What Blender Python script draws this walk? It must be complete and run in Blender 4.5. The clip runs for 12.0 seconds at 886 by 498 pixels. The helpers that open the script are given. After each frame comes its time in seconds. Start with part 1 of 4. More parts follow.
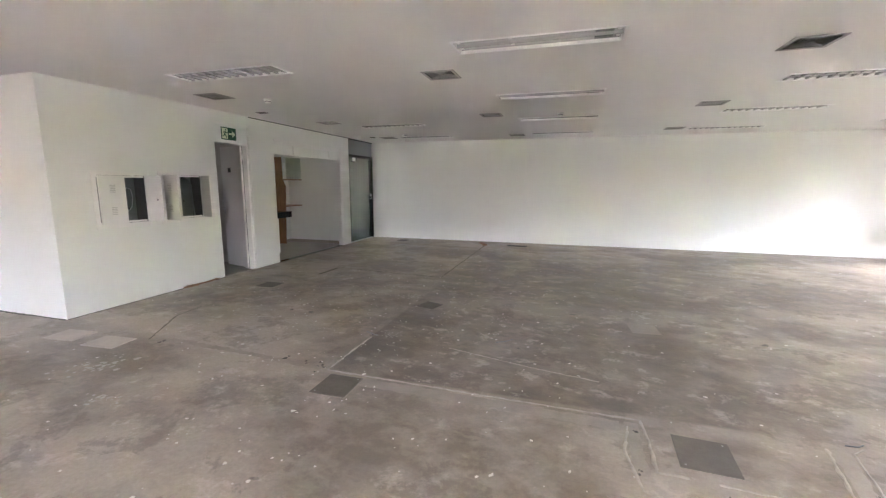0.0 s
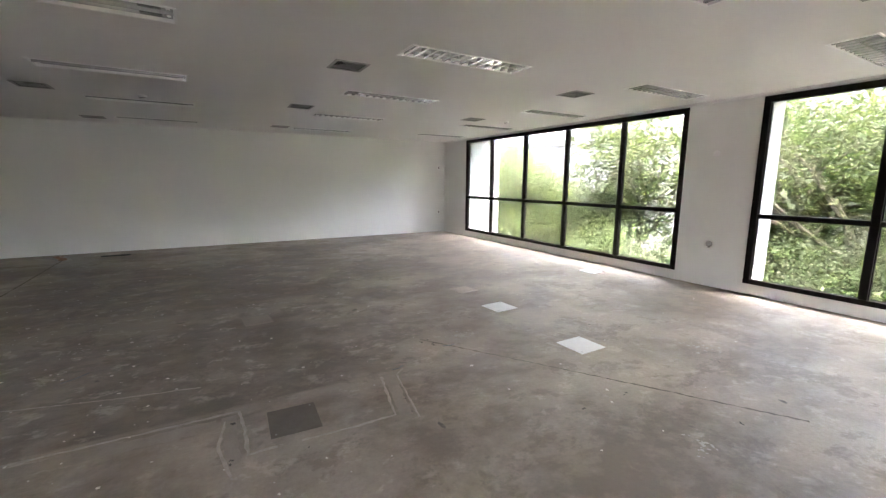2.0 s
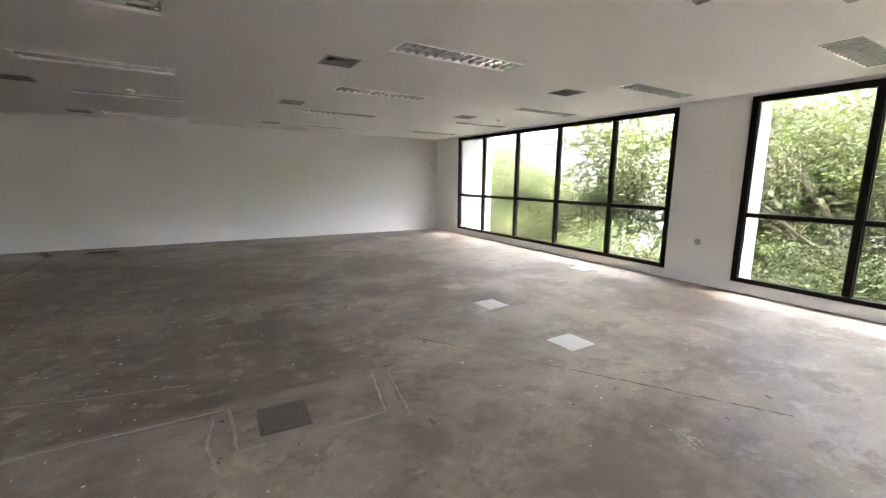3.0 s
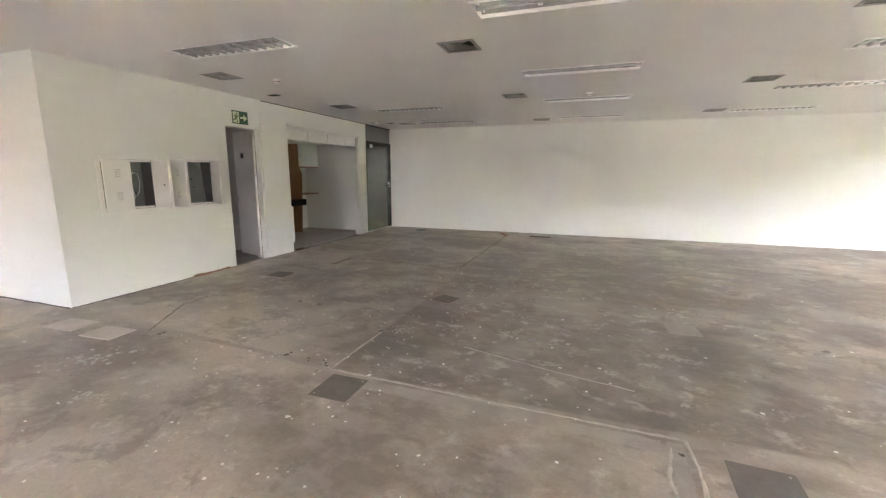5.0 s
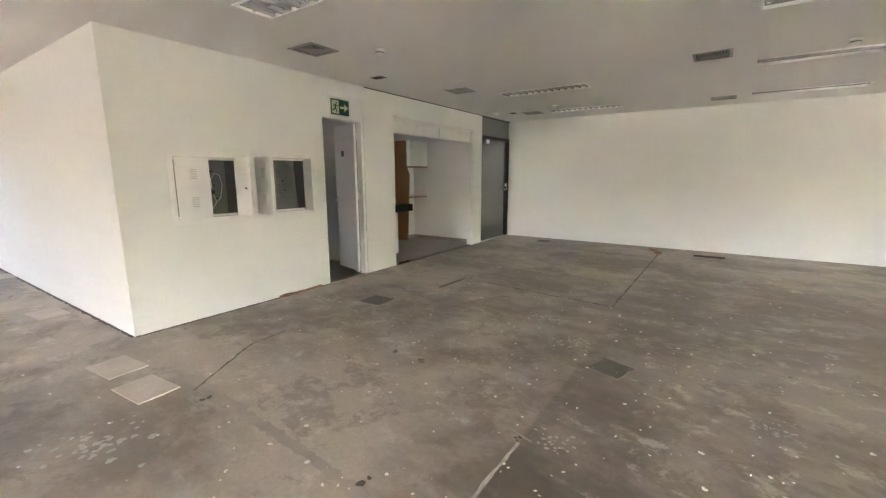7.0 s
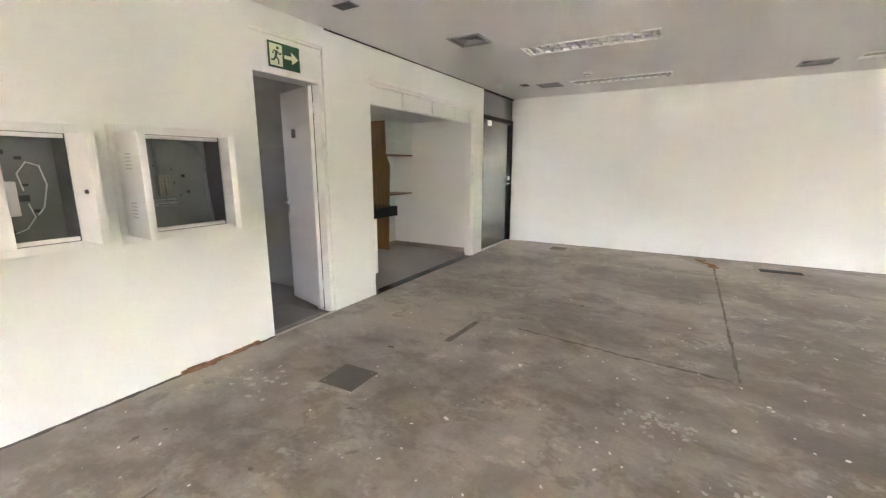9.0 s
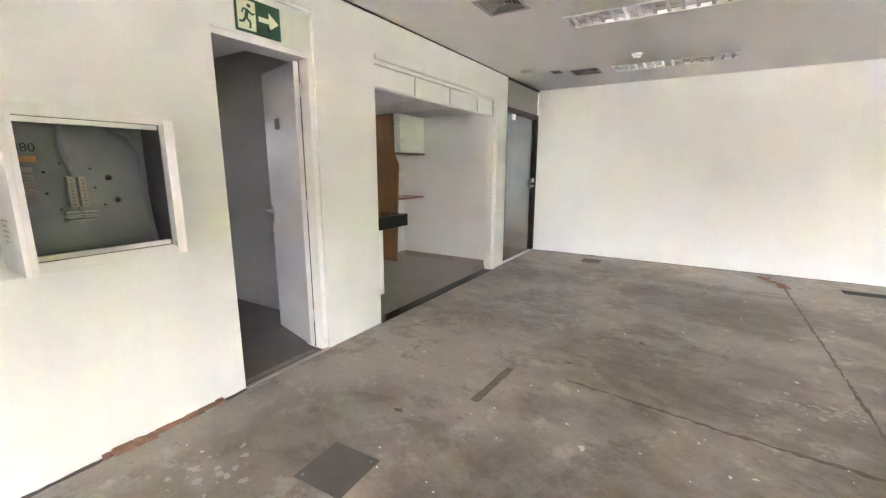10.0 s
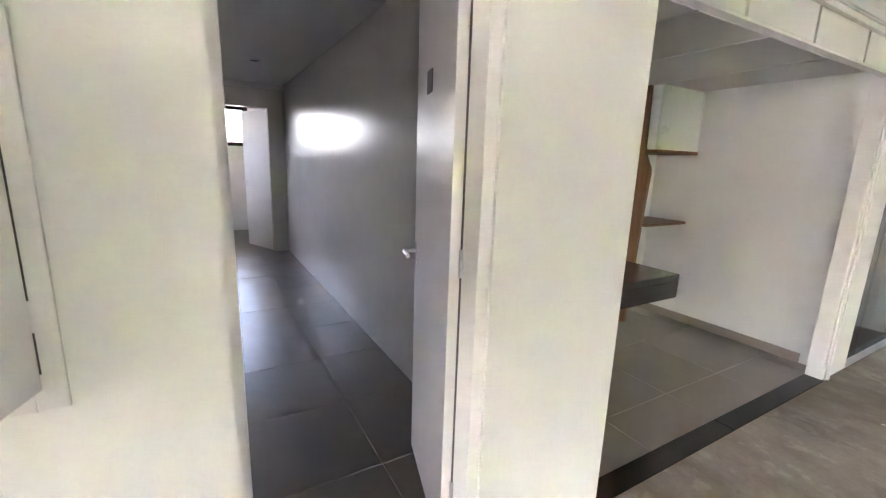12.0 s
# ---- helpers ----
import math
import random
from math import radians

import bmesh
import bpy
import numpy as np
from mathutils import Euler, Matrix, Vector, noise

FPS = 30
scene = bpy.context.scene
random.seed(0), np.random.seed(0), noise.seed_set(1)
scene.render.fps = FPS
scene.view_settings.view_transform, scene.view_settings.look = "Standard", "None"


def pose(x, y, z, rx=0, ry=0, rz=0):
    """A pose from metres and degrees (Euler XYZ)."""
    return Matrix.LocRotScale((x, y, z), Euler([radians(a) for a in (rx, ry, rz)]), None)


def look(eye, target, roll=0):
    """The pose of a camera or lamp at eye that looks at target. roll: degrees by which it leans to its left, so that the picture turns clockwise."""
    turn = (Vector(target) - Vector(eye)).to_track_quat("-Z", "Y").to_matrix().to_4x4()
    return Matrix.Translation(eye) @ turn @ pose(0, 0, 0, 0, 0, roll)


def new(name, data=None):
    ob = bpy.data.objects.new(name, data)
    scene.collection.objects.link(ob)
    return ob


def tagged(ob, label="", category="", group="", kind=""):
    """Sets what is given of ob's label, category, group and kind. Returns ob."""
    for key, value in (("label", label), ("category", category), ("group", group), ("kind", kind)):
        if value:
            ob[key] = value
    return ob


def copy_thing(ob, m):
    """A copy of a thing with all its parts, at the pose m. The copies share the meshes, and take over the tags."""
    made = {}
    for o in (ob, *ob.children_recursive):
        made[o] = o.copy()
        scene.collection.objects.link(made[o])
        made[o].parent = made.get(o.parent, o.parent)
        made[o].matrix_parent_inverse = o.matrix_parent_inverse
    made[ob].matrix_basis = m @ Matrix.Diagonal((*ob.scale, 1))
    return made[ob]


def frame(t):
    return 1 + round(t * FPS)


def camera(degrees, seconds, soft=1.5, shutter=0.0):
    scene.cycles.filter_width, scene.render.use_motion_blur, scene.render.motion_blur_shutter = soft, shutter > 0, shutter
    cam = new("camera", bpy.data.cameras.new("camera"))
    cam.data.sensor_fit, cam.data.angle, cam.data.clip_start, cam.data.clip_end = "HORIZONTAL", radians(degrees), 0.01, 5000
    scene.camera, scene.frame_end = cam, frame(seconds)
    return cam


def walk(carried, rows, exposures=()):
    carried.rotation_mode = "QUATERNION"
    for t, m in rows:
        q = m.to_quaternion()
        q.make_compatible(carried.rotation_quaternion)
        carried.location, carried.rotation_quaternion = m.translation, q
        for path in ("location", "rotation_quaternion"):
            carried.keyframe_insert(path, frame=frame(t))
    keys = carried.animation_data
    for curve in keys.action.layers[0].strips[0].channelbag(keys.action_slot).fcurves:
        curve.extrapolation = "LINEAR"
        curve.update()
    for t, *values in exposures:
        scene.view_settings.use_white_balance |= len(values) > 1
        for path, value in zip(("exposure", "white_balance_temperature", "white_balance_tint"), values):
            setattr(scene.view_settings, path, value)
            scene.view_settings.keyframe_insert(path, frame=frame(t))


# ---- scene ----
cam = camera(93.7, 12.0, soft=1.3)
PATH = [
    (0, (0.428, 0.277, 1.483), (-0.138, 2.17, 1.172), 0.2),
    (0.5, (0.546, 0.313, 1.486), (0.44, 2.287, 1.181), 0.4),
    (1, (0.674, 0.295, 1.482), (1.033, 2.239, 1.177), 0.2),
    (1.5, (0.773, 0.249, 1.474), (1.476, 2.096, 1.164), 0.1),
    (2, (0.827, 0.184, 1.466), (1.815, 1.892, 1.144), 0.3),
    (2.5, (0.848, 0.148, 1.464), (1.988, 1.757, 1.131), 0.6),
    (4.5, (0.548, 0.473, 1.43), (0.281, 2.427, 1.1), 0.6),
    (5, (0.369, 0.62, 1.415), (-0.29, 2.475, 1.06), 0.25),
    (5.5, (0.223, 0.945, 1.383), (-0.675, 2.698, 1.033), 0.05),
    (6, (-0.017, 1.261, 1.349), (-1.061, 2.931, 1.003), 0.0),
    (6.5, (-0.294, 1.515, 1.361), (-1.382, 3.158, 1.018), 0.0),
    (7, (-0.569, 1.929, 1.4), (-1.671, 3.56, 1.048), -0.1),
    (9, (-1.882, 3.366, 1.402), (-2.871, 5.059, 1.007), 0.0),
    (9.5, (-2.104, 3.74, 1.388), (-3.09, 5.437, 1.002), -0.2),
    (10, (-2.419, 4.072, 1.39), (-3.444, 5.744, 0.999), 0.1),
    (10.5, (-2.733, 4.373, 1.395), (-3.85, 5.976, 0.968), 0.5),
    (11, (-3.060, 4.803, 1.419), (-4.368, 6.250, 0.981), 1.0),
    (11.5, (-3.436, 5.107, 1.415), (-4.902, 6.402, 0.997), 1.6),
    (12, (-3.78, 5.451, 1.418), (-5.472, 6.434, 1.007), 1.9),
]
EXPOSURES = [(0.0, 9.58, 6250, 17), (1.0, 9.1, 6100, 15), (2.5, 8.15, 6250, 14), (4.5, 9.45, 6450, 17), (5.5, 9.75, 6700, 15), (7.0, 9.8, 6800, 14), (9.5, 10.5, 6450, 18), (12.0, 10.72, 6350, 19)]
walk(cam, [(t, look(eye, target, roll)) for t, eye, target, roll in PATH], EXPOSURES)

# ---- light ----
SUN_ELEVATION, SUN_AZIMUTH = radians(72), radians(158)
world = bpy.data.worlds.new("sky")
scene.world = world
world.use_nodes = True
wn = world.node_tree
sky = wn.nodes.new("ShaderNodeTexSky")
sky.sky_type, sky.sun_disc = "NISHITA", False
sky.sun_elevation, sky.sun_rotation = SUN_ELEVATION, SUN_AZIMUTH
sky.air_density, sky.dust_density, sky.ozone_density = 0.6, 8.0, 0.4
wn.nodes["Background"].inputs["Strength"].default_value = 0.15
wn.links.new(sky.outputs[0], wn.nodes["Background"].inputs["Color"])
sun = new("sun", bpy.data.lights.new("sun", "SUN"))
sun.data.energy, sun.data.angle, sun.data.color = 0.5, radians(50), (1.0, 0.96, 0.91)
sun_dir = Vector((math.sin(SUN_AZIMUTH) * math.cos(SUN_ELEVATION), math.cos(SUN_AZIMUTH) * math.cos(SUN_ELEVATION), math.sin(SUN_ELEVATION)))
sun.matrix_world = look(sun_dir * 60, (0, 0, 0))


# ---- materials ----
def node_material(name):
    m = bpy.data.materials.new(name)
    m.use_nodes = True
    return m, m.node_tree, m.node_tree.nodes["Principled BSDF"]


def noise_node(nt, scale, detail=4.0, rough=0.55, vector=None, distortion=0.0):
    n = nt.nodes.new("ShaderNodeTexNoise")
    n.inputs["Scale"].default_value, n.inputs["Detail"].default_value = scale, detail
    n.inputs["Roughness"].default_value, n.inputs["Distortion"].default_value = rough, distortion
    if vector is None:
        vector = nt.nodes.new("ShaderNodeNewGeometry").outputs["Position"]
    nt.links.new(vector, n.inputs["Vector"])
    return n.outputs["Fac"]


def ramp(nt, fac, a, b, lo=0.0, hi=1.0):
    r = nt.nodes.new("ShaderNodeMapRange")
    r.inputs[1].default_value, r.inputs[2].default_value = a, b
    r.inputs[3].default_value, r.inputs[4].default_value = lo, hi
    nt.links.new(fac, r.inputs[0])
    return r.outputs[0]


def mixed(nt, fac, a, b, mode="MIX"):
    m = nt.nodes.new("ShaderNodeMix")
    m.data_type, m.blend_type = "RGBA", mode
    for sock, v in ((m.inputs[0], fac), (m.inputs[6], a), (m.inputs[7], b)):
        if isinstance(v, bpy.types.NodeSocket):
            nt.links.new(v, sock)
        else:
            sock.default_value = v if isinstance(v, float) else (*v[:3], 1)
    return m.outputs[2]


def bumped(nt, bsdf, height, strength, distance=0.01):
    b = nt.nodes.new("ShaderNodeBump")
    b.inputs["Strength"].default_value, b.inputs["Distance"].default_value = strength, distance
    nt.links.new(height, b.inputs["Height"])
    nt.links.new(b.outputs[0], bsdf.inputs["Normal"])


def painted(name, color, rough=0.6, vary=0.06, scale=1.3, grain=90.0, bump=0.12, metal=0.0, spec=0.5):
    m, nt, p = node_material(name)
    big = ramp(nt, noise_node(nt, scale, 5), 0.3, 0.7, 1 - vary, 1 + vary * 0.5)
    fine = ramp(nt, noise_node(nt, grain, 3), 0.3, 0.7, 1 - vary * 0.5, 1 + vary * 0.3)
    mul = nt.nodes.new("ShaderNodeMath")
    mul.operation = "MULTIPLY"
    nt.links.new(big, mul.inputs[0])
    nt.links.new(fine, mul.inputs[1])
    comb = nt.nodes.new("ShaderNodeCombineColor")
    for k in range(3):
        nt.links.new(mul.outputs[0], comb.inputs[k])
    nt.links.new(mixed(nt, 1.0, color, comb.outputs[0], "MULTIPLY"), p.inputs["Base Color"])
    nt.links.new(ramp(nt, noise_node(nt, scale * 3, 4), 0.3, 0.7, rough * 0.88, min(1.0, rough * 1.1)), p.inputs["Roughness"])
    p.inputs["Metallic"].default_value = metal
    p.inputs["Specular IOR Level"].default_value = spec
    if bump:
        bumped(nt, p, noise_node(nt, grain, 4), bump, 0.002)
    return m


WALL = painted("wall_paint", (0.775, 0.782, 0.755), 0.62, 0.025, 0.7, 60, 0.1)
CEIL = painted("ceiling_paint", (0.83, 0.82, 0.805), 0.8, 0.03, 0.6, 80, 0.15)
TRIM = painted("trim_paint", (0.80, 0.79, 0.77), 0.42, 0.04, 3, 120, 0.06)
HALLWALL = painted("hall_gloss_paint", (0.68, 0.65, 0.605), 0.24, 0.05, 1.2, 9, 0.12)
DOORPAINT, _nt, _p = node_material("door_enamel")
_nt.links.new(mixed(_nt, ramp(_nt, noise_node(_nt, 1.5, 2), 0.3, 0.7), (0.71, 0.69, 0.675), (0.75, 0.725, 0.71)), _p.inputs["Base Color"])
_p.inputs["Roughness"].default_value = 0.34
BLACK = painted("dark_bronze_metal", (0.009, 0.007, 0.006), 0.55, 0.25, 3, 200, 0, spec=0.08)
GREY = painted("cabinet_grey_steel", (0.22, 0.235, 0.225), 0.45, 0.12, 4, 90, 0.08)
DARKGREY = painted("dark_grey_plastic", (0.06, 0.06, 0.065), 0.45, 0.2, 6, 120, 0.05)
CABLE = painted("grey_cable", (0.20, 0.21, 0.22), 0.5, 0.1, 8, 120, 0)
WHITECABLE = painted("white_cable", (0.75, 0.75, 0.73), 0.5, 0.05, 8, 120, 0)
PLASTIC = painted("white_plastic", (0.84, 0.84, 0.83), 0.35, 0.03, 8, 150, 0)
REFLECT = painted("bright_reflector", (0.9, 0.9, 0.9), 0.16, 0.05, 5, 60, 0, metal=0.6)
ALUM = painted("brushed_aluminium", (0.62, 0.62, 0.63), 0.32, 0.08, 5, 200, 0.06, metal=0.9)
VENT = painted("vent_grey_aluminium", (0.34, 0.33, 0.32), 0.5, 0.12, 6, 120, 0.05)
VENTDARK = painted("vent_duct_dark", (0.03, 0.03, 0.03), 0.8, 0.2, 6, 60, 0)
GRANITE = painted("black_granite", (0.010, 0.0095, 0.010), 0.16, 0.5, 60, 220, 0, spec=0.3)
TILE = painted("beige_floor_tile", (0.28, 0.242, 0.20), 0.32, 0.08, 2.5, 70, 0)
HALLTILE = painted("grey_polished_tile", (0.18, 0.152, 0.125), 0.36, 0.08, 1.8, 50, 0)
GROUT = painted("grout", (0.25, 0.22, 0.185), 0.85, 0.1, 5, 150, 0.1)
PLATE = painted("cement_board_plate", (0.56, 0.50, 0.43), 0.75, 0.14, 5, 80, 0.2)
WHITEPLATE = painted("white_steel_plate", (0.88, 0.88, 0.87), 0.6, 0.06, 8, 90, 0.05)
HATCH = painted("dark_cement_infill", (0.15, 0.13, 0.108), 0.72, 0.16, 8, 120, 0.35)
MORTAR = painted("pale_mortar", (0.50, 0.45, 0.385), 0.9, 0.25, 14, 120, 0.6)
SCREED = painted("fresh_screed", (0.36, 0.315, 0.262), 0.8, 0.16, 6, 90, 0.4)
DARKJOINT = painted("dirty_joint", (0.115, 0.102, 0.088), 0.9, 0.3, 9, 120, 0.5)
CHIP = painted("plaster_chip", (0.78, 0.745, 0.67), 0.85, 0.12, 12, 90, 0.2)
SPLASH = painted("dried_plaster", (0.48, 0.455, 0.405), 0.88, 0.16, 9, 90, 0.4)
BRICK = painted("broken_brick", (0.30, 0.165, 0.095), 0.9, 0.3, 14, 120, 0.7)
LOUVRE = painted("shadowed_louvre_paint", (0.50, 0.49, 0.47), 0.5, 0.05, 6, 100, 0)
FAINT = painted("faint_filled_joint", (0.20, 0.172, 0.14), 0.9, 0.3, 9, 120, 0.4)
BLOCK = painted("aged_terminal_plastic", (0.30, 0.28, 0.235), 0.6, 0.15, 9, 120, 0)
GREEN = painted("sign_green", (0.012, 0.075, 0.04), 0.4, 0.05, 6, 100, 0)
SIGNPALE = painted("sign_photoluminescent", (0.66, 0.72, 0.52), 0.45, 0.03, 6, 100, 0)
INK = painted("black_ink", (0.04, 0.04, 0.045), 0.6, 0.1, 20, 100, 0)
ORANGE = painted("orange_tape", (0.50, 0.26, 0.12), 0.6, 0.15, 20, 100, 0)
FACADE = painted("white_facade", (0.62, 0.62, 0.61), 0.8, 0.08, 0.3, 4, 0.1)
GREYFACADE = painted("grey_facade", (0.27, 0.26, 0.27), 0.85, 0.15, 0.35, 5, 0.1)
OUTWALL = painted("exterior_white_render", (0.78, 0.77, 0.75), 0.8, 0.06, 1.0, 60, 0.2)
FARGLASS = painted("dark_window_glass", (0.10, 0.12, 0.13), 0.12, 0.2, 0.5, 3, 0)
TRANSOMGREY = painted("grey_back_painted_glass", (0.20, 0.195, 0.19), 0.16, 0.05, 2, 40, 0)
SOIL = painted("leaf_litter_soil", (0.05, 0.044, 0.03), 0.95, 0.4, 1.2, 12, 0.6)
BARK = painted("bark", (0.15, 0.12, 0.09), 0.9, 0.35, 6, 40, 0.6)


def wood_material():
    m, nt, p = node_material("orange_wood_laminate")
    g = nt.nodes.new("ShaderNodeNewGeometry")
    mp = nt.nodes.new("ShaderNodeMapping")
    mp.inputs["Scale"].default_value = (14, 14, 0.9)
    nt.links.new(g.outputs["Position"], mp.inputs["Vector"])
    f = noise_node(nt, 3.0, 6, 0.6, mp.outputs[0], 1.2)
    nt.links.new(mixed(nt, ramp(nt, f, 0.3, 0.7), (0.15, 0.066, 0.024), (0.27, 0.13, 0.052)), p.inputs["Base Color"])
    p.inputs["Roughness"].default_value = 0.42
    return m


WOOD = wood_material()


def concrete_material():
    """Bare slab: trowel clouds, dark glue-stained zone with hard edges, pale scuffs, fine grit."""
    m, nt, p = node_material("bare_concrete")
    g = nt.nodes.new("ShaderNodeNewGeometry")
    pos = g.outputs["Position"]
    warp = nt.nodes.new("ShaderNodeMapping")
    warp.inputs["Rotation"].default_value = (0, 0, radians(24))
    warp.inputs["Scale"].default_value = (0.8, 1.0, 1.0)
    nt.links.new(pos, warp.inputs["Vector"])
    clouds = noise_node(nt, 0.75, 8, 0.62, warp.outputs[0], 0.15)
    mid = noise_node(nt, 3.2, 7, 0.65, warp.outputs[0], 0.1)
    fine = noise_node(nt, 38, 5, 0.7)
    grit = noise_node(nt, 170, 3, 0.6)
    col = mixed(nt, ramp(nt, clouds, 0.42, 0.58), (0.205, 0.168, 0.128), (0.43, 0.37, 0.298))
    col = mixed(nt, ramp(nt, mid, 0.46, 0.60, 0.0, 0.45), col, (0.47, 0.405, 0.328))
    sep = nt.nodes.new("ShaderNodeSeparateXYZ")
    wob = nt.nodes.new("ShaderNodeVectorMath")
    wob.operation = "ADD"
    wn1 = nt.nodes.new("ShaderNodeTexNoise")
    wn1.inputs["Scale"].default_value, wn1.inputs["Detail"].default_value = 1.6, 6
    nt.links.new(pos, wn1.inputs["Vector"])
    sc = nt.nodes.new("ShaderNodeVectorMath")
    sc.operation = "SCALE"
    sc.inputs["Scale"].default_value = 0.9
    sub = nt.nodes.new("ShaderNodeVectorMath")
    sub.operation = "SUBTRACT"
    sub.inputs[1].default_value = (0.5, 0.5, 0.5)
    nt.links.new(wn1.outputs["Color"], sub.inputs[0])
    nt.links.new(sub.outputs[0], sc.inputs[0])
    nt.links.new(pos, wob.inputs[0])
    nt.links.new(sc.outputs[0], wob.inputs[1])
    nt.links.new(pos, sep.inputs[0])
    sep2 = nt.nodes.new("ShaderNodeSeparateXYZ")
    nt.links.new(wob.outputs[0], sep2.inputs[0])

    def times(*socks):
        out = socks[0]
        for s in socks[1:]:
            k = nt.nodes.new("ShaderNodeMath")
            k.operation = "MULTIPLY"
            nt.links.new(out, k.inputs[0])
            nt.links.new(s, k.inputs[1])
            out = k.outputs[0]
        return out

    # glue-stained bay: straight cut edges to the west and south, frayed to the north and east
    zone = times(ramp(nt, sep.outputs[0], -1.37, -1.34), ramp(nt, sep.outputs[1], 3.02, 3.05),
                 ramp(nt, sep2.outputs[1], 6.6, 4.3), ramp(nt, sep2.outputs[0], 2.6, 1.4), ramp(nt, mid, 0.35, 0.62, 1.0, 0.35))
    col = mixed(nt, times(zone, ramp(nt, clouds, 0.35, 0.65, 0.95, 0.6)), col, (0.095, 0.075, 0.057))
    # darker stripe further north
    zone2 = times(ramp(nt, sep2.outputs[0], -1.7, -1.2), ramp(nt, sep2.outputs[0], 3.4, 2.0), ramp(nt, sep2.outputs[1], 5.0, 6.0), ramp(nt, sep2.outputs[1], 9.6, 8.0))
    col = mixed(nt, times(zone2, ramp(nt, mid, 0.40, 0.62, 0.85, 0.1)), col, (0.17, 0.14, 0.109))
    # crisp-edged remains of scraped glue
    scrape = times(ramp(nt, noise_node(nt, 1.9, 10, 0.68, warp.outputs[0], 0.35), 0.53, 0.56), ramp(nt, noise_node(nt, 9, 6, 0.7), 0.40, 0.52))
    col = mixed(nt, ramp(nt, scrape, 0, 1, 0, 0.42), col, (0.135, 0.110, 0.085))
    scuff = times(ramp(nt, noise_node(nt, 5.5, 8, 0.72, warp.outputs[0], 0.2), 0.55, 0.62), ramp(nt, clouds, 0.42, 0.52))
    col = mixed(nt, ramp(nt, scuff, 0, 1, 0, 0.6), col, (0.56, 0.495, 0.415))
    col = mixed(nt, ramp(nt, fine, 0.38, 0.68, 0.0, 0.24), col, (0.13, 0.117, 0.10))
    col = mixed(nt, ramp(nt, grit, 0.62, 0.72, 0.0, 0.25), col, (0.42, 0.395, 0.355))
    spots = nt.nodes.new("ShaderNodeTexVoronoi")
    spots.inputs["Scale"].default_value = 2.6
    nt.links.new(wob.outputs[0], spots.inputs["Vector"])
    col = mixed(nt, times(ramp(nt, spots.outputs["Distance"], 0.09, 0.05), ramp(nt, mid, 0.45, 0.55)), col, (0.105, 0.094, 0.08))
    nt.links.new(col, p.inputs["Base Color"])
    nt.links.new(ramp(nt, mid, 0.35, 0.65, 0.36, 0.66), p.inputs["Roughness"])
    p.inputs["Specular IOR Level"].default_value = 0.5
    hsum = nt.nodes.new("ShaderNodeMath")
    hsum.operation = "ADD"
    nt.links.new(mid, hsum.inputs[0])
    nt.links.new(ramp(nt, fine, 0, 1, 0, 0.5), hsum.inputs[1])
    bumped(nt, p, hsum.outputs[0], 0.55, 0.008)
    return m


CONCRETE = concrete_material()


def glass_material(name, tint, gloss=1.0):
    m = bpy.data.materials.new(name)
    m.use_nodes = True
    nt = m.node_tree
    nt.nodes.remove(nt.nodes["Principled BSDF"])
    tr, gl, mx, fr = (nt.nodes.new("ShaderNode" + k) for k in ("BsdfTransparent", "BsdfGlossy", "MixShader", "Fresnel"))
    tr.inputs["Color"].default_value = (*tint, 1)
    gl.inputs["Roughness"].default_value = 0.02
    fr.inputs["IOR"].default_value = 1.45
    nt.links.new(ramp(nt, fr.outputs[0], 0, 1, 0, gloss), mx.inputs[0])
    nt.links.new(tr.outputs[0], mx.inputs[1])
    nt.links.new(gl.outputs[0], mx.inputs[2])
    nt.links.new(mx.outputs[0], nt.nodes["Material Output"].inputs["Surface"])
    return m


# Window tint is dark to dim the view of trees and sky
GLASS = glass_material("dimmed_window_glass", (0.345, 0.35, 0.345), 0.2)
# Door tint is dark so that the lobby behind it looks dimmer
DOORGLASS = glass_material("dimmed_door_glass", (0.34, 0.36, 0.345), 0.35)


def leaf_material():
    m, nt, p = node_material("leaves")
    g = nt.nodes.new("ShaderNodeNewGeometry")
    info = nt.nodes.new("ShaderNodeObjectInfo")
    c1 = mixed(nt, g.outputs["Random Per Island"], (0.034, 0.062, 0.016), (0.085, 0.128, 0.03))
    c2 = mixed(nt, g.outputs["Random Per Island"], (0.08, 0.10, 0.02), (0.15, 0.158, 0.042))
    col = mixed(nt, info.outputs["Random"], c1, c2)
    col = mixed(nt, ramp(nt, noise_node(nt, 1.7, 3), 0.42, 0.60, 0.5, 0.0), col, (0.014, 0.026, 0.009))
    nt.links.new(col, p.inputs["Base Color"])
    p.inputs["Roughness"].default_value = 0.5
    tl = nt.nodes.new("ShaderNodeBsdfTranslucent")
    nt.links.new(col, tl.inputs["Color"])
    mx = nt.nodes.new("ShaderNodeMixShader")
    mx.inputs[0].default_value = 0.55
    nt.links.new(p.outputs[0], mx.inputs[1])
    nt.links.new(tl.outputs[0], mx.inputs[2])
    nt.links.new(mx.outputs[0], nt.nodes["Material Output"].inputs["Surface"])
    return m


LEAF = leaf_material()


# ---- building helpers ----
def add_box(bm, x0, y0, z0, x1, y1, z1, m=None):
    vs = [Vector((x, y, z)) for z in (z0, z1) for y in (y0, y1) for x in (x0, x1)]
    vs = [bm.verts.new(m @ v if m else v) for v in vs]
    for q in ((0, 2, 3, 1), (4, 5, 7, 6), (0, 1, 5, 4), (2, 6, 7, 3), (0, 4, 6, 2), (1, 3, 7, 5)):
        bm.faces.new([vs[k] for k in q])


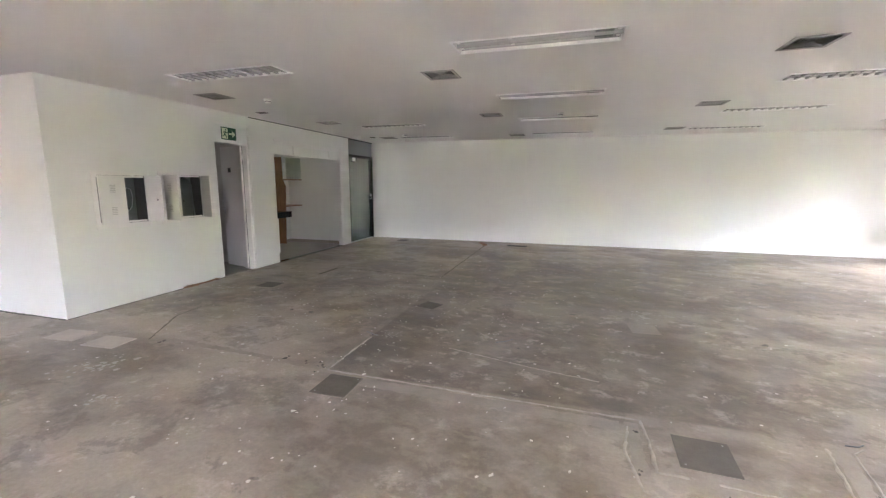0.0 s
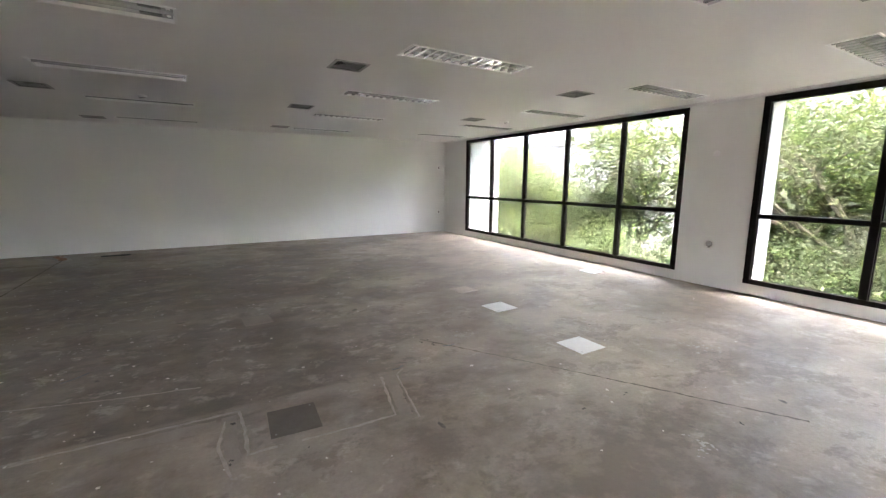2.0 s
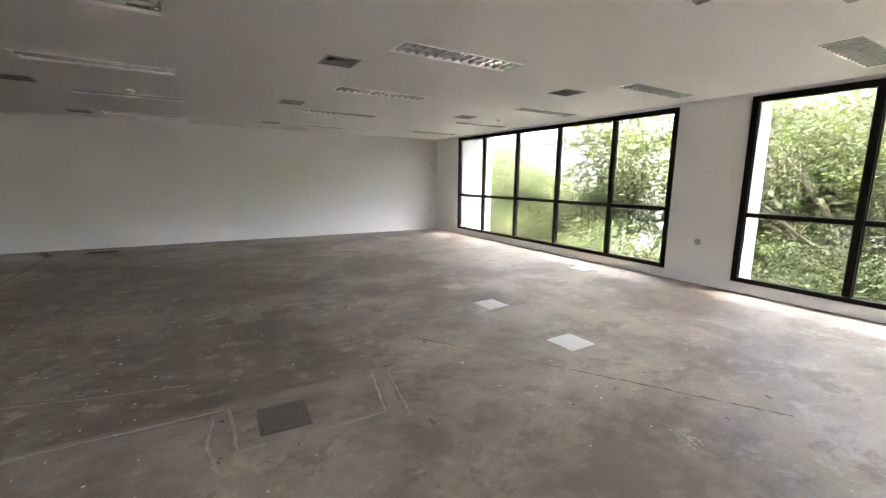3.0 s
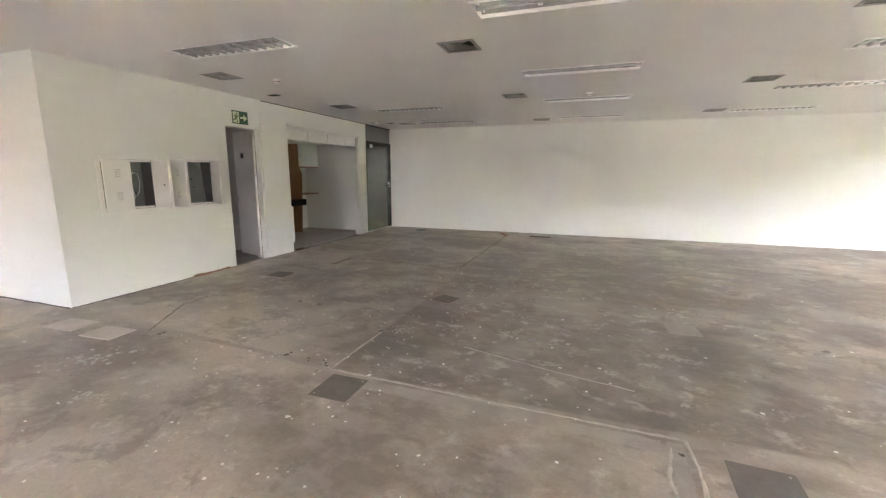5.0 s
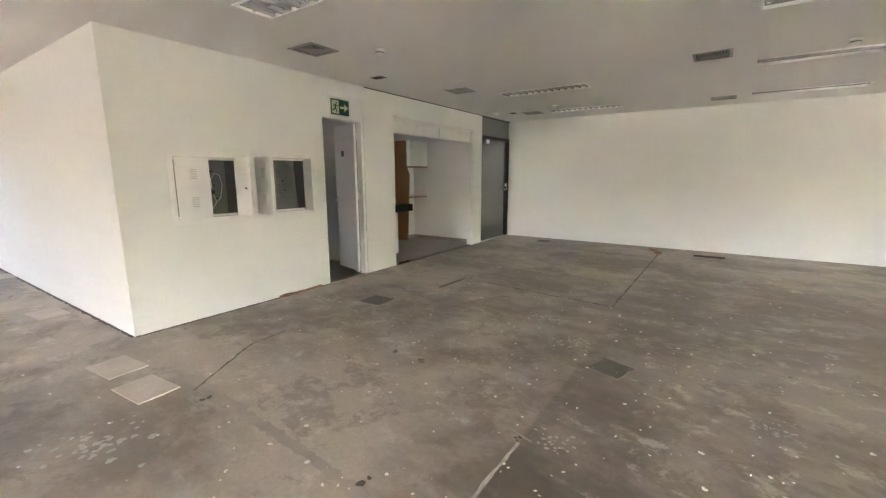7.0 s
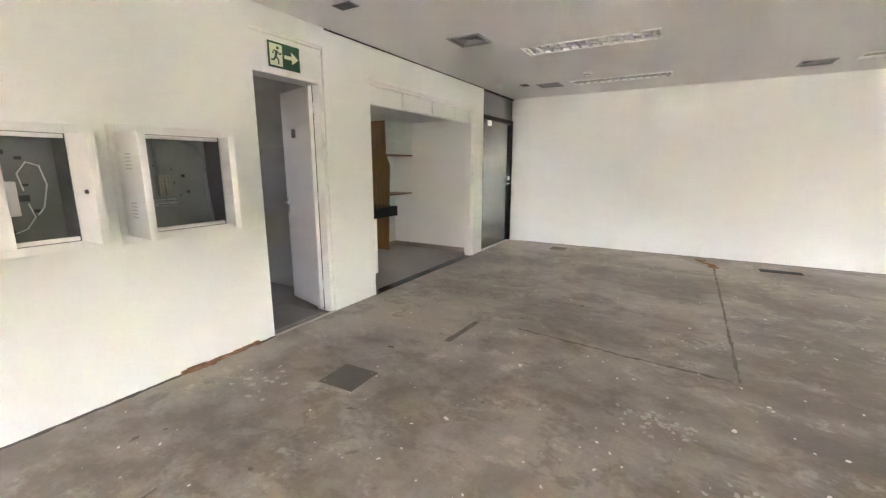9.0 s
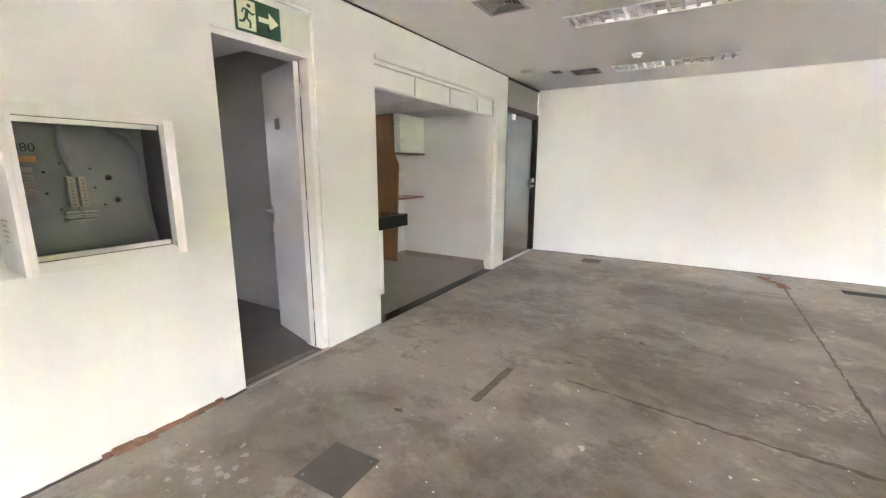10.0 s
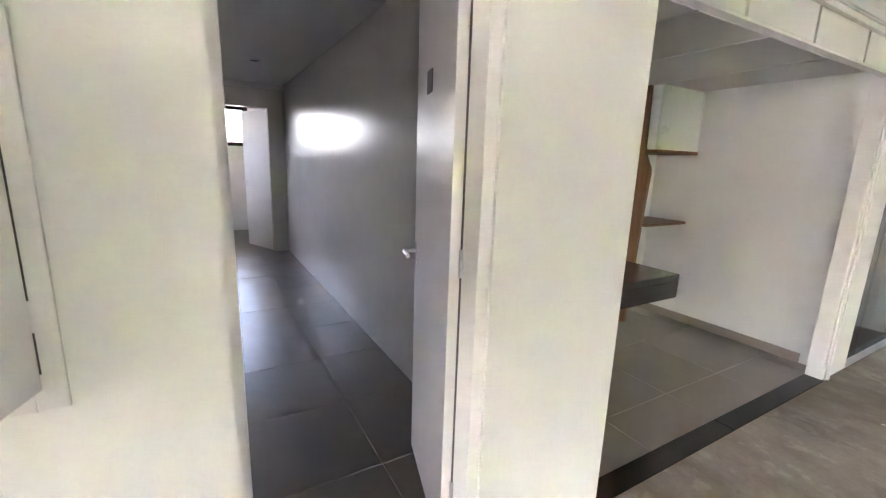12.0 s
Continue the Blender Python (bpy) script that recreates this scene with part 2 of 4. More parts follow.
def box(x0, y0, z0, x1, y1, z1, bevel=0.0, m=None, segments=2):
    bm = bmesh.new()
    add_box(bm, min(x0, x1), min(y0, y1), min(z0, z1), max(x0, x1), max(y0, y1), max(z0, z1), m)
    if bevel:
        bmesh.ops.bevel(bm, geom=bm.edges[:], offset=bevel, segments=segments, affect="EDGES", profile=0.6)
    return bm


def cells(u0, u1, v0, v1, holes):
    """Rectangles that fill u0..u1 x v0..v1 but for the holes (u0, u1, v0, v1)."""
    us = sorted({u0, u1, *(min(max(h[k], u0), u1) for h in holes for k in (0, 1))})
    vs = sorted({v0, v1, *(min(max(h[k], v0), v1) for h in holes for k in (2, 3))})
    for a, b in zip(us, us[1:]):
        run = None
        for c, d in zip(vs, vs[1:]):
            inside = any(h[0] < (a + b) / 2 < h[1] and h[2] < (c + d) / 2 < h[3] for h in holes)
            if inside:
                if run:
                    yield a, b, *run
                run = None
            else:
                run = (run[0], d) if run else (c, d)
        if run:
            yield a, b, *run


def mesh_object(name, bm, material):
    me = bpy.data.meshes.new(name)
    bm.normal_update()
    bm.to_mesh(me)
    bm.free()
    me.materials.append(material)
    return new(name, me)


def part(name, bm, material, parent, label="", smooth=False):
    ob = mesh_object(name, bm, material)
    if smooth:
        ob.data.shade_smooth()
    ob.parent = parent
    if label:
        ob["label"] = label
    return ob


def structure(name, bm, material, label="", category=""):
    return tagged(mesh_object(name, bm, material), label, category, kind="structure")


def thing(name, m, label, category, group="", kind=""):
    ob = new(name)
    ob.matrix_world = m
    return tagged(ob, label, category, group, kind)


def tube(points, radius, sides=8):
    """A round bar along the points."""
    bm = bmesh.new()
    rings = []
    pts = [Vector(q) for q in points]
    for k, q in enumerate(pts):
        d = (pts[min(k + 1, len(pts) - 1)] - pts[max(k - 1, 0)]).normalized()
        a = d.orthogonal().normalized()
        if rings:
            a = (last - d * last.dot(d)).normalized()
        last = a
        b = d.cross(a)
        r = radius[k] if isinstance(radius, (list, tuple)) else radius
        rings.append([bm.verts.new(q + (a * math.cos(t) + b * math.sin(t)) * r) for t in (2 * math.pi * i / sides for i in range(sides))])
    for r0, r1 in zip(rings, rings[1:]):
        for i in range(sides):
            bm.faces.new((r0[i], r0[(i + 1) % sides], r1[(i + 1) % sides], r1[i]))
    bm.faces.new(rings[0][::-1])
    bm.faces.new(rings[-1])
    return bm


def lathe(profile, sides=20):
    """Turned about z from (radius, z) pairs."""
    bm = bmesh.new()
    rings = [[bm.verts.new((r * math.cos(2 * math.pi * i / sides), r * math.sin(2 * math.pi * i / sides), z)) for i in range(sides)] for r, z in profile]
    for r0, r1 in zip(rings, rings[1:]):
        for i in range(sides):
            bm.faces.new((r0[i], r0[(i + 1) % sides], r1[(i + 1) % sides], r1[i]))
    bm.faces.new(rings[0][::-1])
    bm.faces.new(rings[-1])
    return bm


def prism(outline, depth, m=None):
    """A flat outline (x, y) given thickness along z."""
    bm = bmesh.new()
    lo = [bm.verts.new((x, y, 0)) for x, y in outline]
    hi = [bm.verts.new((x, y, depth)) for x, y in outline]
    n = len(lo)
    bm.faces.new(lo[::-1])
    bm.faces.new(hi)
    for i in range(n):
        bm.faces.new((lo[i], lo[(i + 1) % n], hi[(i + 1) % n], hi[i]))
    if m:
        bm.transform(m)
    return bm


def lettering(text, size, depth):
    cu = bpy.data.curves.new("letters", "FONT")
    cu.body, cu.size, cu.extrude, cu.align_x, cu.align_y = text, size, depth, "CENTER", "CENTER"
    tmp = bpy.data.objects.new("letters", cu)
    me = bpy.data.meshes.new_from_object(tmp)
    bm = bmesh.new()
    bm.from_mesh(me)
    bpy.data.objects.remove(tmp)
    bpy.data.meshes.remove(me)
    return bm


# ---- plan ----
WX, EX, NY, SY, H = -4.75, 7.02, 10.83, -5.2, 2.57   # west face, window wall, north wall, south wall, ceiling
LOBW, CORY = -12.2, 3.28                               # west end of the side wing, its north wall
LUM = [(-2.92, 1.92), (-2.92, 3.88), (-2.86, 7.85), (-2.84, 9.83), (0.13, 1.75), (0.13, 3.75), (0.15, 5.77), (0.2, 7.70), (0.24, 9.85),
       (3.05, 1.66), (3.07, 3.61), (3.13, 5.58), (3.2, 7.60), (3.26, 9.75), (5.92, 1.58), (5.95, 3.47), (6.0, 5.43), (6.05, 7.40), (6.05, 9.30)]
BARE = range(4, 9)
LX, LY = 1.26, 0.29
VENTS = [(-3.94, 4.73), (-3.82, 7.19), (-3.80, 9.80), (-0.86, 4.51), (-0.81, 7.10), (-0.74, 9.98), (2.16, 4.35), (2.23, 6.92), (2.35, 9.60),
         (5.05, 4.14), (5.18, 6.65), (5.36, 1.10), (4.26, 1.12)]
VS = 0.335
DOOR = (5.480, 6.188)
NICHE = (6.81, 9.18)
GATE = (9.53, NY)
KY = 9.32
W1, W2 = (3.80, 9.67), (-3.0, 2.87)
WZ = (0.145, 2.53)

# ---- structure ----
bm = bmesh.new()
add_box(bm, WX - 0.10, CORY, -0.25, EX + 0.25, NY + 0.25, 0.0)
add_box(bm, LOBW, SY, -0.25, EX + 0.25, CORY, 0.0)
floor = structure("floor", bm, CONCRETE, "bare stained concrete floor slab with glue marks", "floor")

holes = [(x - LX / 2, x + LX / 2, y - LY / 2, y + LY / 2) for x, y in LUM] + [(x - VS / 2 + 0.02, x + VS / 2 - 0.02, y - VS / 2 + 0.02, y + VS / 2 - 0.02) for x, y in VENTS]
bm = bmesh.new()
for a, b, c, d in cells(WX - 0.2, EX, CORY, NY, holes):
    add_box(bm, a, c, H, b, d, H + 0.02)
for a, b, c, d in cells(LOBW, EX, SY, CORY, holes):
    add_box(bm, a, c, H, b, d, H + 0.02)
structure("ceiling", bm, CEIL, "white plasterboard suspended ceiling", "ceiling")
# The eave beyond the window wall is added, unseen, to cut high sky light
structure("ceiling_slab", box(LOBW - 0.3, SY - 0.3, H + 0.45, EX + 1.4, NY + 2.2, H + 0.7), GREYFACADE, "grey concrete slab over the ceiling void, with an added eave shading the windows", "slab")

# west wall with cabinet recesses, door, kitchen niche and glass door openings
bm = bmesh.new()
wall_holes = [(3.735, 4.315, 0.985, 1.575), (4.545, 5.165, 0.985, 1.595), (*DOOR, -1, 2.41), (NICHE[0], KY, -1, 2.235), (*GATE, -1, 3)]
for a, b, c, d in cells(CORY, NY, 0.0, H, wall_holes):
    add_box(bm, WX - 0.20, a, c, WX, b, d)
structure("wall_west", bm, WALL, "off-white painted wall with cabinet recesses and doorways", "wall")
structure("wall_pillar", box(WX - 0.095, NICHE[1], 0, WX, KY, 2.235), WALL, "off-white wall return beside the kitchen niche", "wall")
# No recess here: a black strip on the wall draws the gap's shade
structure("trim_shade_strip", box(WX - 0.002, 6.22, H - 0.014, WX + 0.006, GATE[0], H - 0.001), VENTDARK, "black strip standing for the shadow gap between wall and ceiling", "trim")
structure("wall_wing", box(LOBW, CORY, 0, WX - 0.20, CORY + 0.2, H), WALL, "off-white painted wall of the side wing", "wall")
structure("wall_north", box(WX - 0.2, NY, 0, EX + 0.25, NY + 0.2, H), WALL, "long off-white painted wall", "wall")
bm = bmesh.new()
# Rear openings are invented, out of view, to bring more daylight into the room
S_HOLES = [(-4.4, -1.2, 0.9, 2.3), (2.2, 5.4, 0.9, 2.3)]
for a, b, c, d in cells(LOBW, EX + 0.25, 0.0, H, S_HOLES):
    add_box(bm, a, SY - 0.2, c, b, SY, d)
structure("wall_south", bm, WALL, "off-white painted rear wall with added, unseen window openings", "wall")
bm = bmesh.new()
for a, b, c, d in cells(SY, CORY + 0.2, 0.0, H, [(0.3, 1.9, 0.9, 2.3)]):
    add_box(bm, LOBW - 0.2, a, c, LOBW, b, d)
structure("wall_wing_end", bm, WALL, "off-white end wall of the wing with a window", "wall")
bm = bmesh.new()
for a, b, c, d in cells(SY, NY, 0.0, H, [(*W1, *WZ), (*W2, *WZ)]):
    add_box(bm, EX, a, c, EX + 0.25, b, d)
structure("wall_east", bm, WALL, "off-white painted window wall with a low sill", "wall")
# outside piers beside the window bands
structure("wall_pier_middle", box(EX + 0.25, W2[1] + 0.06, -3.6, EX + 0.72, W1[0] - 0.06, H + 0.7), OUTWALL, "white rendered exterior pier between windows", "pier")
structure("wall_pier_end", box(EX + 0.25, W1[1] + 0.06, -3.6, EX + 1.15, W1[1] + 0.6, H + 0.7), OUTWALL, "white rendered exterior fin beside the window", "pier")
structure("wall_below", box(EX + 0.02, SY, -3.6, EX + 0.25, NY, -0.25), OUTWALL, "white rendered exterior wall under the windows", "wall")


def window(name, axis, at, u0, u1, z0, z1, mullions, transom, label):
    """A dark framed window band: axis 'x' stands in a wall of constant x."""
    win = thing(name, Matrix(), label, "window", kind="structure")
    w, d0, d1 = 0.075, at - 0.012, at + 0.07

    def bar(nm, a0, a1, c0, c1, p0=d0, p1=d1, bevel=0.006):
        bm = box(p0, a0, c0, p1, a1, c1, bevel) if axis == "x" else box(a0, p0, c0, a1, p1, c1, bevel)
        return part(nm, bm, BLACK, win)

    bar("window_frame", u0, u0 + w, z0, z1)
    bar("window_frame", u1 - w, u1, z0, z1)
    bar("window_frame", u0 + w, u1 - w, z1 - w, z1)
    bar("window_frame", u0 + w, u1 - w, z0, z0 + w * 0.8)
    edges = [u0 + w] + sorted(mullions) + [u1 - w]
    for u in mullions:
        bar("mullion", u - 0.035, u + 0.035, z0 + w * 0.8, z1 - w)
    for k, (a, b) in enumerate(zip(edges, edges[1:])):
        a += 0.035 if k else 0
        b -= 0.035 if k < len(edges) - 2 else 0
        bar("transom", a, b, transom - 0.03, transom + 0.03, d0 + 0.006, d1 - 0.006)
        for c, d in ((z0 + w * 0.8, transom - 0.03), (transom + 0.03, z1 - w)):
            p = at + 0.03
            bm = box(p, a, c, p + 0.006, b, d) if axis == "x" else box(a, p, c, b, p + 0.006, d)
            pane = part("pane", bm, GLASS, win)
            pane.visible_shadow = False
            for i in ((a + 0.012, c, a, d), (b, c, b - 0.012, d)):
                lo, hi = min(i[0], i[2]), max(i[0], i[2])
                bar("bead", lo, hi, c, d, d0 + 0.022, d1 - 0.03, 0)
    return win


win1 = window("window_1", "x", EX, *W1, *WZ, [4.885, 6.13, 7.34, 8.56], 1.05, "dark bronze framed window band looking on to trees")
win2 = window("window_2", "x", EX, *W2, *WZ, [1.695, 0.52, -0.655, -1.83], 1.04, "dark bronze framed window band with an opening sash")
part("sash_handle", tube([(EX - 0.02, 1.40, 1.07), (EX - 0.055, 1.40, 1.075), (EX - 0.06, 1.40, 1.10), (EX - 0.06, 1.40, 1.19)], [0.012, 0.012, 0.011, 0.009]), BLACK, win2, "short black lever handle")
# window bands filling the invented rear openings
for k, (a, b, c, d) in enumerate(S_HOLES):
    window("window_%d" % (k + 3), "y", SY - 0.1, a, b, c, d, [a + (b - a) * i / 4 for i in (1, 2, 3)], 1.5, "dark bronze framed window band added unseen in the rear wall for light")
window("window_6", "x", LOBW - 0.1, 0.3, 1.9, 0.9, 2.3, [1.1], 1.5, "dark bronze framed window at the wing's end")

# plaster cornice line by the windows: shadow gap profile
structure("trim", box(EX - 0.05, W2[0], H - 0.028, EX, NY, H), TRIM, "narrow plaster trim where ceiling meets window wall", "trim")

# ---- hall behind the open door ----
HX, HY0, HY1, HH = -10.4, 5.2, 6.55, 2.40
bm = bmesh.new()
add_box(bm, HX - 3.4, HY0 - 1.5, -0.25, WX - 0.10, HY1, -0.006)
structure("hall_screed", bm, GROUT, "grout bed of the tiled hall floor", "floor")
structure("hall_wall_right", box(-13.6, HY1, -0.2, WX - 0.20, HY1 + 0.1, HH + 0.1), HALLWALL, "glossy grey-white painted hall wall", "wall")
structure("hall_wall_left", box(HX, HY0 - 0.1, -0.2, WX - 0.20, HY0, HH + 0.1), HALLWALL, "glossy grey-white painted hall wall", "wall")
structure("hall_ceiling", box(-13.6, HY0 - 1.5, HH, WX - 0.20, HY1, HH + 0.05), CEIL, "white hall ceiling", "ceiling")
bm = bmesh.new()
for a, b, c, d in cells(HY0 - 1.5, HY1, 0, HH, [(5.45, 6.33, -1, 2.08)]):
    add_box(bm, HX - 0.12, a, c, HX, b, d)
structure("hall_wall_end", bm, HALLWALL, "white hall end wall with a doorway", "wall")
structure("hall_cornice", box(HX, HY0, HH - 0.06, HX + 0.05, HY1, HH), TRIM, "white cornice strip at the hall's end", "trim")
structure("washroom_wall_side", box(-13.6, 3.6, 0, HX - 0.12, 3.7, HH), HALLWALL, "white washroom side wall", "wall")
bm = bmesh.new()
for a, b, c, d in cells(3.7, HY1, 0, HH, [(4.2, 6.28, 1.58, 2.30)]):
    add_box(bm, -12.8, a, c, -12.6, b, d)
structure("washroom_wall_back", bm, HALLWALL, "white washroom wall with a high window", "wall")
window("window_7", "x", -12.7, 4.2, 6.28, 1.58, 2.30, [5.1], 1.62, "high dark framed window over the washroom wall")
washdoor = thing("door_3", pose(HX - 0.06, 6.33, 0, 0, 0, 203), "white washroom door standing half open", "door", kind="structure")
part("leaf", box(0, -0.035, 0.01, 0.72, 0.0, 2.07, 0.003), DOORPAINT, washdoor)
part("door_handle", tube([(0.66, 0.0, 1.03), (0.66, 0.05, 1.03), (0.56, 0.055, 1.03)], 0.009), ALUM, washdoor, "chrome lever handle")

# ---- kitchen niche shell ----
KX, KH = -6.35, 2.09
structure("niche_wall_back", box(KX - 0.1, NICHE[0] - 0.25, -0.2, KX, KY, KH + 0.1), WALL, "off-white kitchen niche back wall", "wall")
structure("niche_wall_right", box(KX - 0.1, KY, -0.2, WX - 0.20, KY + 0.1, KH + 0.1), WALL, "off-white kitchen niche side wall", "wall")
structure("niche_wall_left", box(KX - 0.1, HY1 + 0.1, -0.2, WX - 0.20, NICHE[0] - 0.06, KH + 0.1), WALL, "off-white kitchen niche side wall", "wall")
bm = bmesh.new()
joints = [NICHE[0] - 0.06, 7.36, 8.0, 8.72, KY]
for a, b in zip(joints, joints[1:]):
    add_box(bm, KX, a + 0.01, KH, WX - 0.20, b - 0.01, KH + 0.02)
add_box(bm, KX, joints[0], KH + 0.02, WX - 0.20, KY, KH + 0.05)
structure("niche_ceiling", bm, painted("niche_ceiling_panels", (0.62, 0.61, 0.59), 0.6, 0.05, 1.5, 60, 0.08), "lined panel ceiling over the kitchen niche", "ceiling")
structure("niche_screed", box(KX, NICHE[0] - 0.06, -0.25, WX - 0.10, KY, -0.006), GROUT, "grout bed of the niche floor", "floor")
structure("niche_baseboard", box(KX + 0.012, KY - 0.012, 0, WX - 0.205, KY, 0.075, 0.003), TILE, "beige tile skirting in the niche", "baseboard")
structure("niche_baseboard_back", box(KX, NICHE[0], 0, KX + 0.012, KY, 0.075, 0.003), TILE, "beige tile skirting in the niche", "baseboard")

# infill over the niche: four white panels in a frame
valance = thing("niche_valance", pose(WX, 0, 0), "white valance of four framed panels over the kitchen niche", "valance", kind="structure")
divs = [NICHE[0], 7.40, 8.04, 8.68, NICHE[1] - 0.065]
part("backing", box(-0.055, NICHE[0], 2.016, -0.035, NICHE[1] - 0.065, 2.232), WALL, valance)
part("rail", box(-0.06, NICHE[0], 2.2, -0.004, NICHE[1] - 0.065, 2.232, 0.004), TRIM, valance)
part("rail", box(-0.06, NICHE[0], 2.012, -0.012, NICHE[1] - 0.065, 2.026, 0.003), TRIM, valance)
for a, b in zip(divs, divs[1:]):
    part("panel", box(-0.035, a + 0.012, 2.03, -0.02, b - 0.012, 2.196, 0.004), WALL, valance)
frame_niche = thing("niche_architrave", pose(WX, 0, 0), "white moulded architrave round the kitchen niche", "trim", kind="structure")
part("jamb", box(-0.098, NICHE[1] - 0.06, 0, -0.002, NICHE[1], 2.235, 0.006), TRIM, frame_niche)
part("architrave", box(0.0, NICHE[1] - 0.035, 0, 0.014, NICHE[1] + 0.045, 2.275, 0.005), TRIM, frame_niche)
part("architrave", box(0.014, NICHE[1] - 0.015, 0, 0.022, NICHE[1] + 0.01, 2.26, 0.003), TRIM, frame_niche)
part("architrave", box(0.0, NICHE[0] + 0.003, 2.238, 0.014, NICHE[1] - 0.035, 2.275, 0.005), TRIM, frame_niche)
sill = thing("granite_threshold", pose(WX, 0, 0), "black granite threshold in two lengths along the niche floor", "threshold", kind="structure")
for a, b in ((NICHE[0], 7.925), (7.929, NICHE[1] - 0.06)):
    part("stone", box(-0.098, a, -0.02, 0.012, b, 0.006, 0.002), GRANITE, sill)

# ---- door to the hall ----
door = thing("door_1", pose(WX, 0, 0), "pale grey painted flush door standing open into the hall", "door", kind="structure")
part("door_frame", box(-0.20, DOOR[1] - 0.045, 0, -0.012, DOOR[1], 2.10, 0.004), TRIM, door, "white painted door jamb")
part("door_frame", box(-0.20, DOOR[0], 0, -0.15, DOOR[0] + 0.03, 2.10, 0.004), TRIM, door, "white painted door jamb")
part("door_frame", box(-0.20, DOOR[0], 2.10, -0.02, DOOR[1], 2.135, 0.004), TRIM, door, "white painted door head")
part("overpanel", box(-0.16, DOOR[0], 2.135, -0.022, DOOR[1], 2.41, 0.003), WALL, door, "off-white infill panel over the door")
part("overpanel_bead", box(-0.022, DOOR[0], 2.385, -0.006, DOOR[1], 2.41, 0.003), TRIM, door)
HINGE = pose(-0.105, DOOR[1] - 0.048, 0, 0, 0, 164.5)
leaf = part("leaf", box(0.0, -0.0, 0.03, 0.585, 0.036, 2.09, 0.003, HINGE), DOORPAINT, door, "pale grey enamelled door leaf")
part("strike_gap", box(-0.112, DOOR[1] - 0.0475, 0.01, -0.098, DOOR[1] - 0.0452, 2.095), DARKGREY, door)
for z in (0.22, 1.06, 1.86):
    part("hinge", tube([HINGE @ Vector((-0.006, 0.0, z)), HINGE @ Vector((-0.006, 0.0, z + 0.09))], 0.007), ALUM, door, "small steel hinge")
lever = part("door_handle", tube([HINGE @ Vector((0.55, 0.036, 1.03)), HINGE @ Vector((0.55, 0.085, 1.03)), HINGE @ Vector((0.54, 0.092, 1.03)), HINGE @ Vector((0.44, 0.092, 1.03))], 0.009), ALUM, leaf, "chrome lever handle")
part("door_handle", tube([HINGE @ Vector((0.55, 0.0, 1.03)), HINGE @ Vector((0.55, -0.05, 1.03)), HINGE @ Vector((0.54, -0.056, 1.03)), HINGE @ Vector((0.44, -0.056, 1.03))], 0.009), ALUM, leaf, "chrome lever handle")
part("escutcheon", box(0.53, 0.036, 0.93, 0.57, 0.041, 1.07, 0.002, HINGE), ALUM, leaf)
part("name_plate", box(0.30, 0.036, 1.66, 0.38, 0.040, 1.74, 0.001, HINGE), DARKGREY, leaf, "small square dark sign plate")
structure("door_threshold", box(WX - 0.02, DOOR[0], -0.02, WX + 0.012, DOOR[1], 0.007, 0.002), PLATE, "pale stone strip at the doorway", "threshold")

# ---- exit sign ----
exit_sign = thing("exit_sign", pose(WX - 0.022, 5.795, 2.25), "green photoluminescent emergency exit sign with running figure", "sign")
part("board", box(0, -0.152, -0.095, 0.004, 0.152, 0.095, 0.001), GREEN, exit_sign)
SP = Matrix(((0, 0, 1, 0), (1, 0, 0, 0), (0, 1, 0, 0), (0, 0, 0, 1)))
part("doorway_symbol", prism([(-0.138, -0.08), (-0.02, -0.08), (-0.02, 0.08), (-0.138, 0.08)], 0.001, Matrix.Translation((0.0045, 0, 0)) @ SP), SIGNPALE, exit_sign, "pale yellow doorway field")
part("arrow_symbol", prism([(0.0, -0.014), (0.07, -0.014), (0.07, -0.05), (0.138, 0.0), (0.07, 0.05), (0.07, 0.014), (0.0, 0.014)], 0.001, Matrix.Translation((0.0045, 0, 0)) @ SP), SIGNPALE, exit_sign, "pale yellow arrow")
fig = bmesh.new()
for a, b, w in (((-0.072, 0.03), (-0.085, -0.012), 0.022), ((-0.085, -0.012), (-0.058, -0.035), 0.014), ((-0.058, -0.035), (-0.062, -0.068), 0.012), ((-0.085, -0.012), (-0.105, -0.04), 0.014),
                ((-0.105, -0.04), (-0.13, -0.042), 0.012), ((-0.07, 0.028), (-0.045, 0.008), 0.010), ((-0.045, 0.008), (-0.028, 0.02), 0.010), ((-0.07, 0.028), (-0.1, 0.03), 0.010), ((-0.1, 0.03), (-0.11, 0.005), 0.010), ((-0.066, 0.045), (-0.06, 0.062), 0.022)):
    va, vb = Vector(a), Vector(b)
    nrm = (vb - va).normalized().orthogonal() * (w / 2)
    ring = [va + nrm, va - nrm, vb - nrm, vb + nrm]
    vs = [fig.verts.new((0.0062, q.x, q.y)) for q in ring] + [fig.verts.new((0.0072, q.x, q.y)) for q in ring]
    for q in ((0, 1, 2, 3), (7, 6, 5, 4), (0, 4, 5, 1), (1, 5, 6, 2), (2, 6, 7, 3), (3, 7, 4, 0)):
        fig.faces.new([vs[k] for k in q])
part("figure_symbol", fig, GREEN, exit_sign, "green running pictogram")


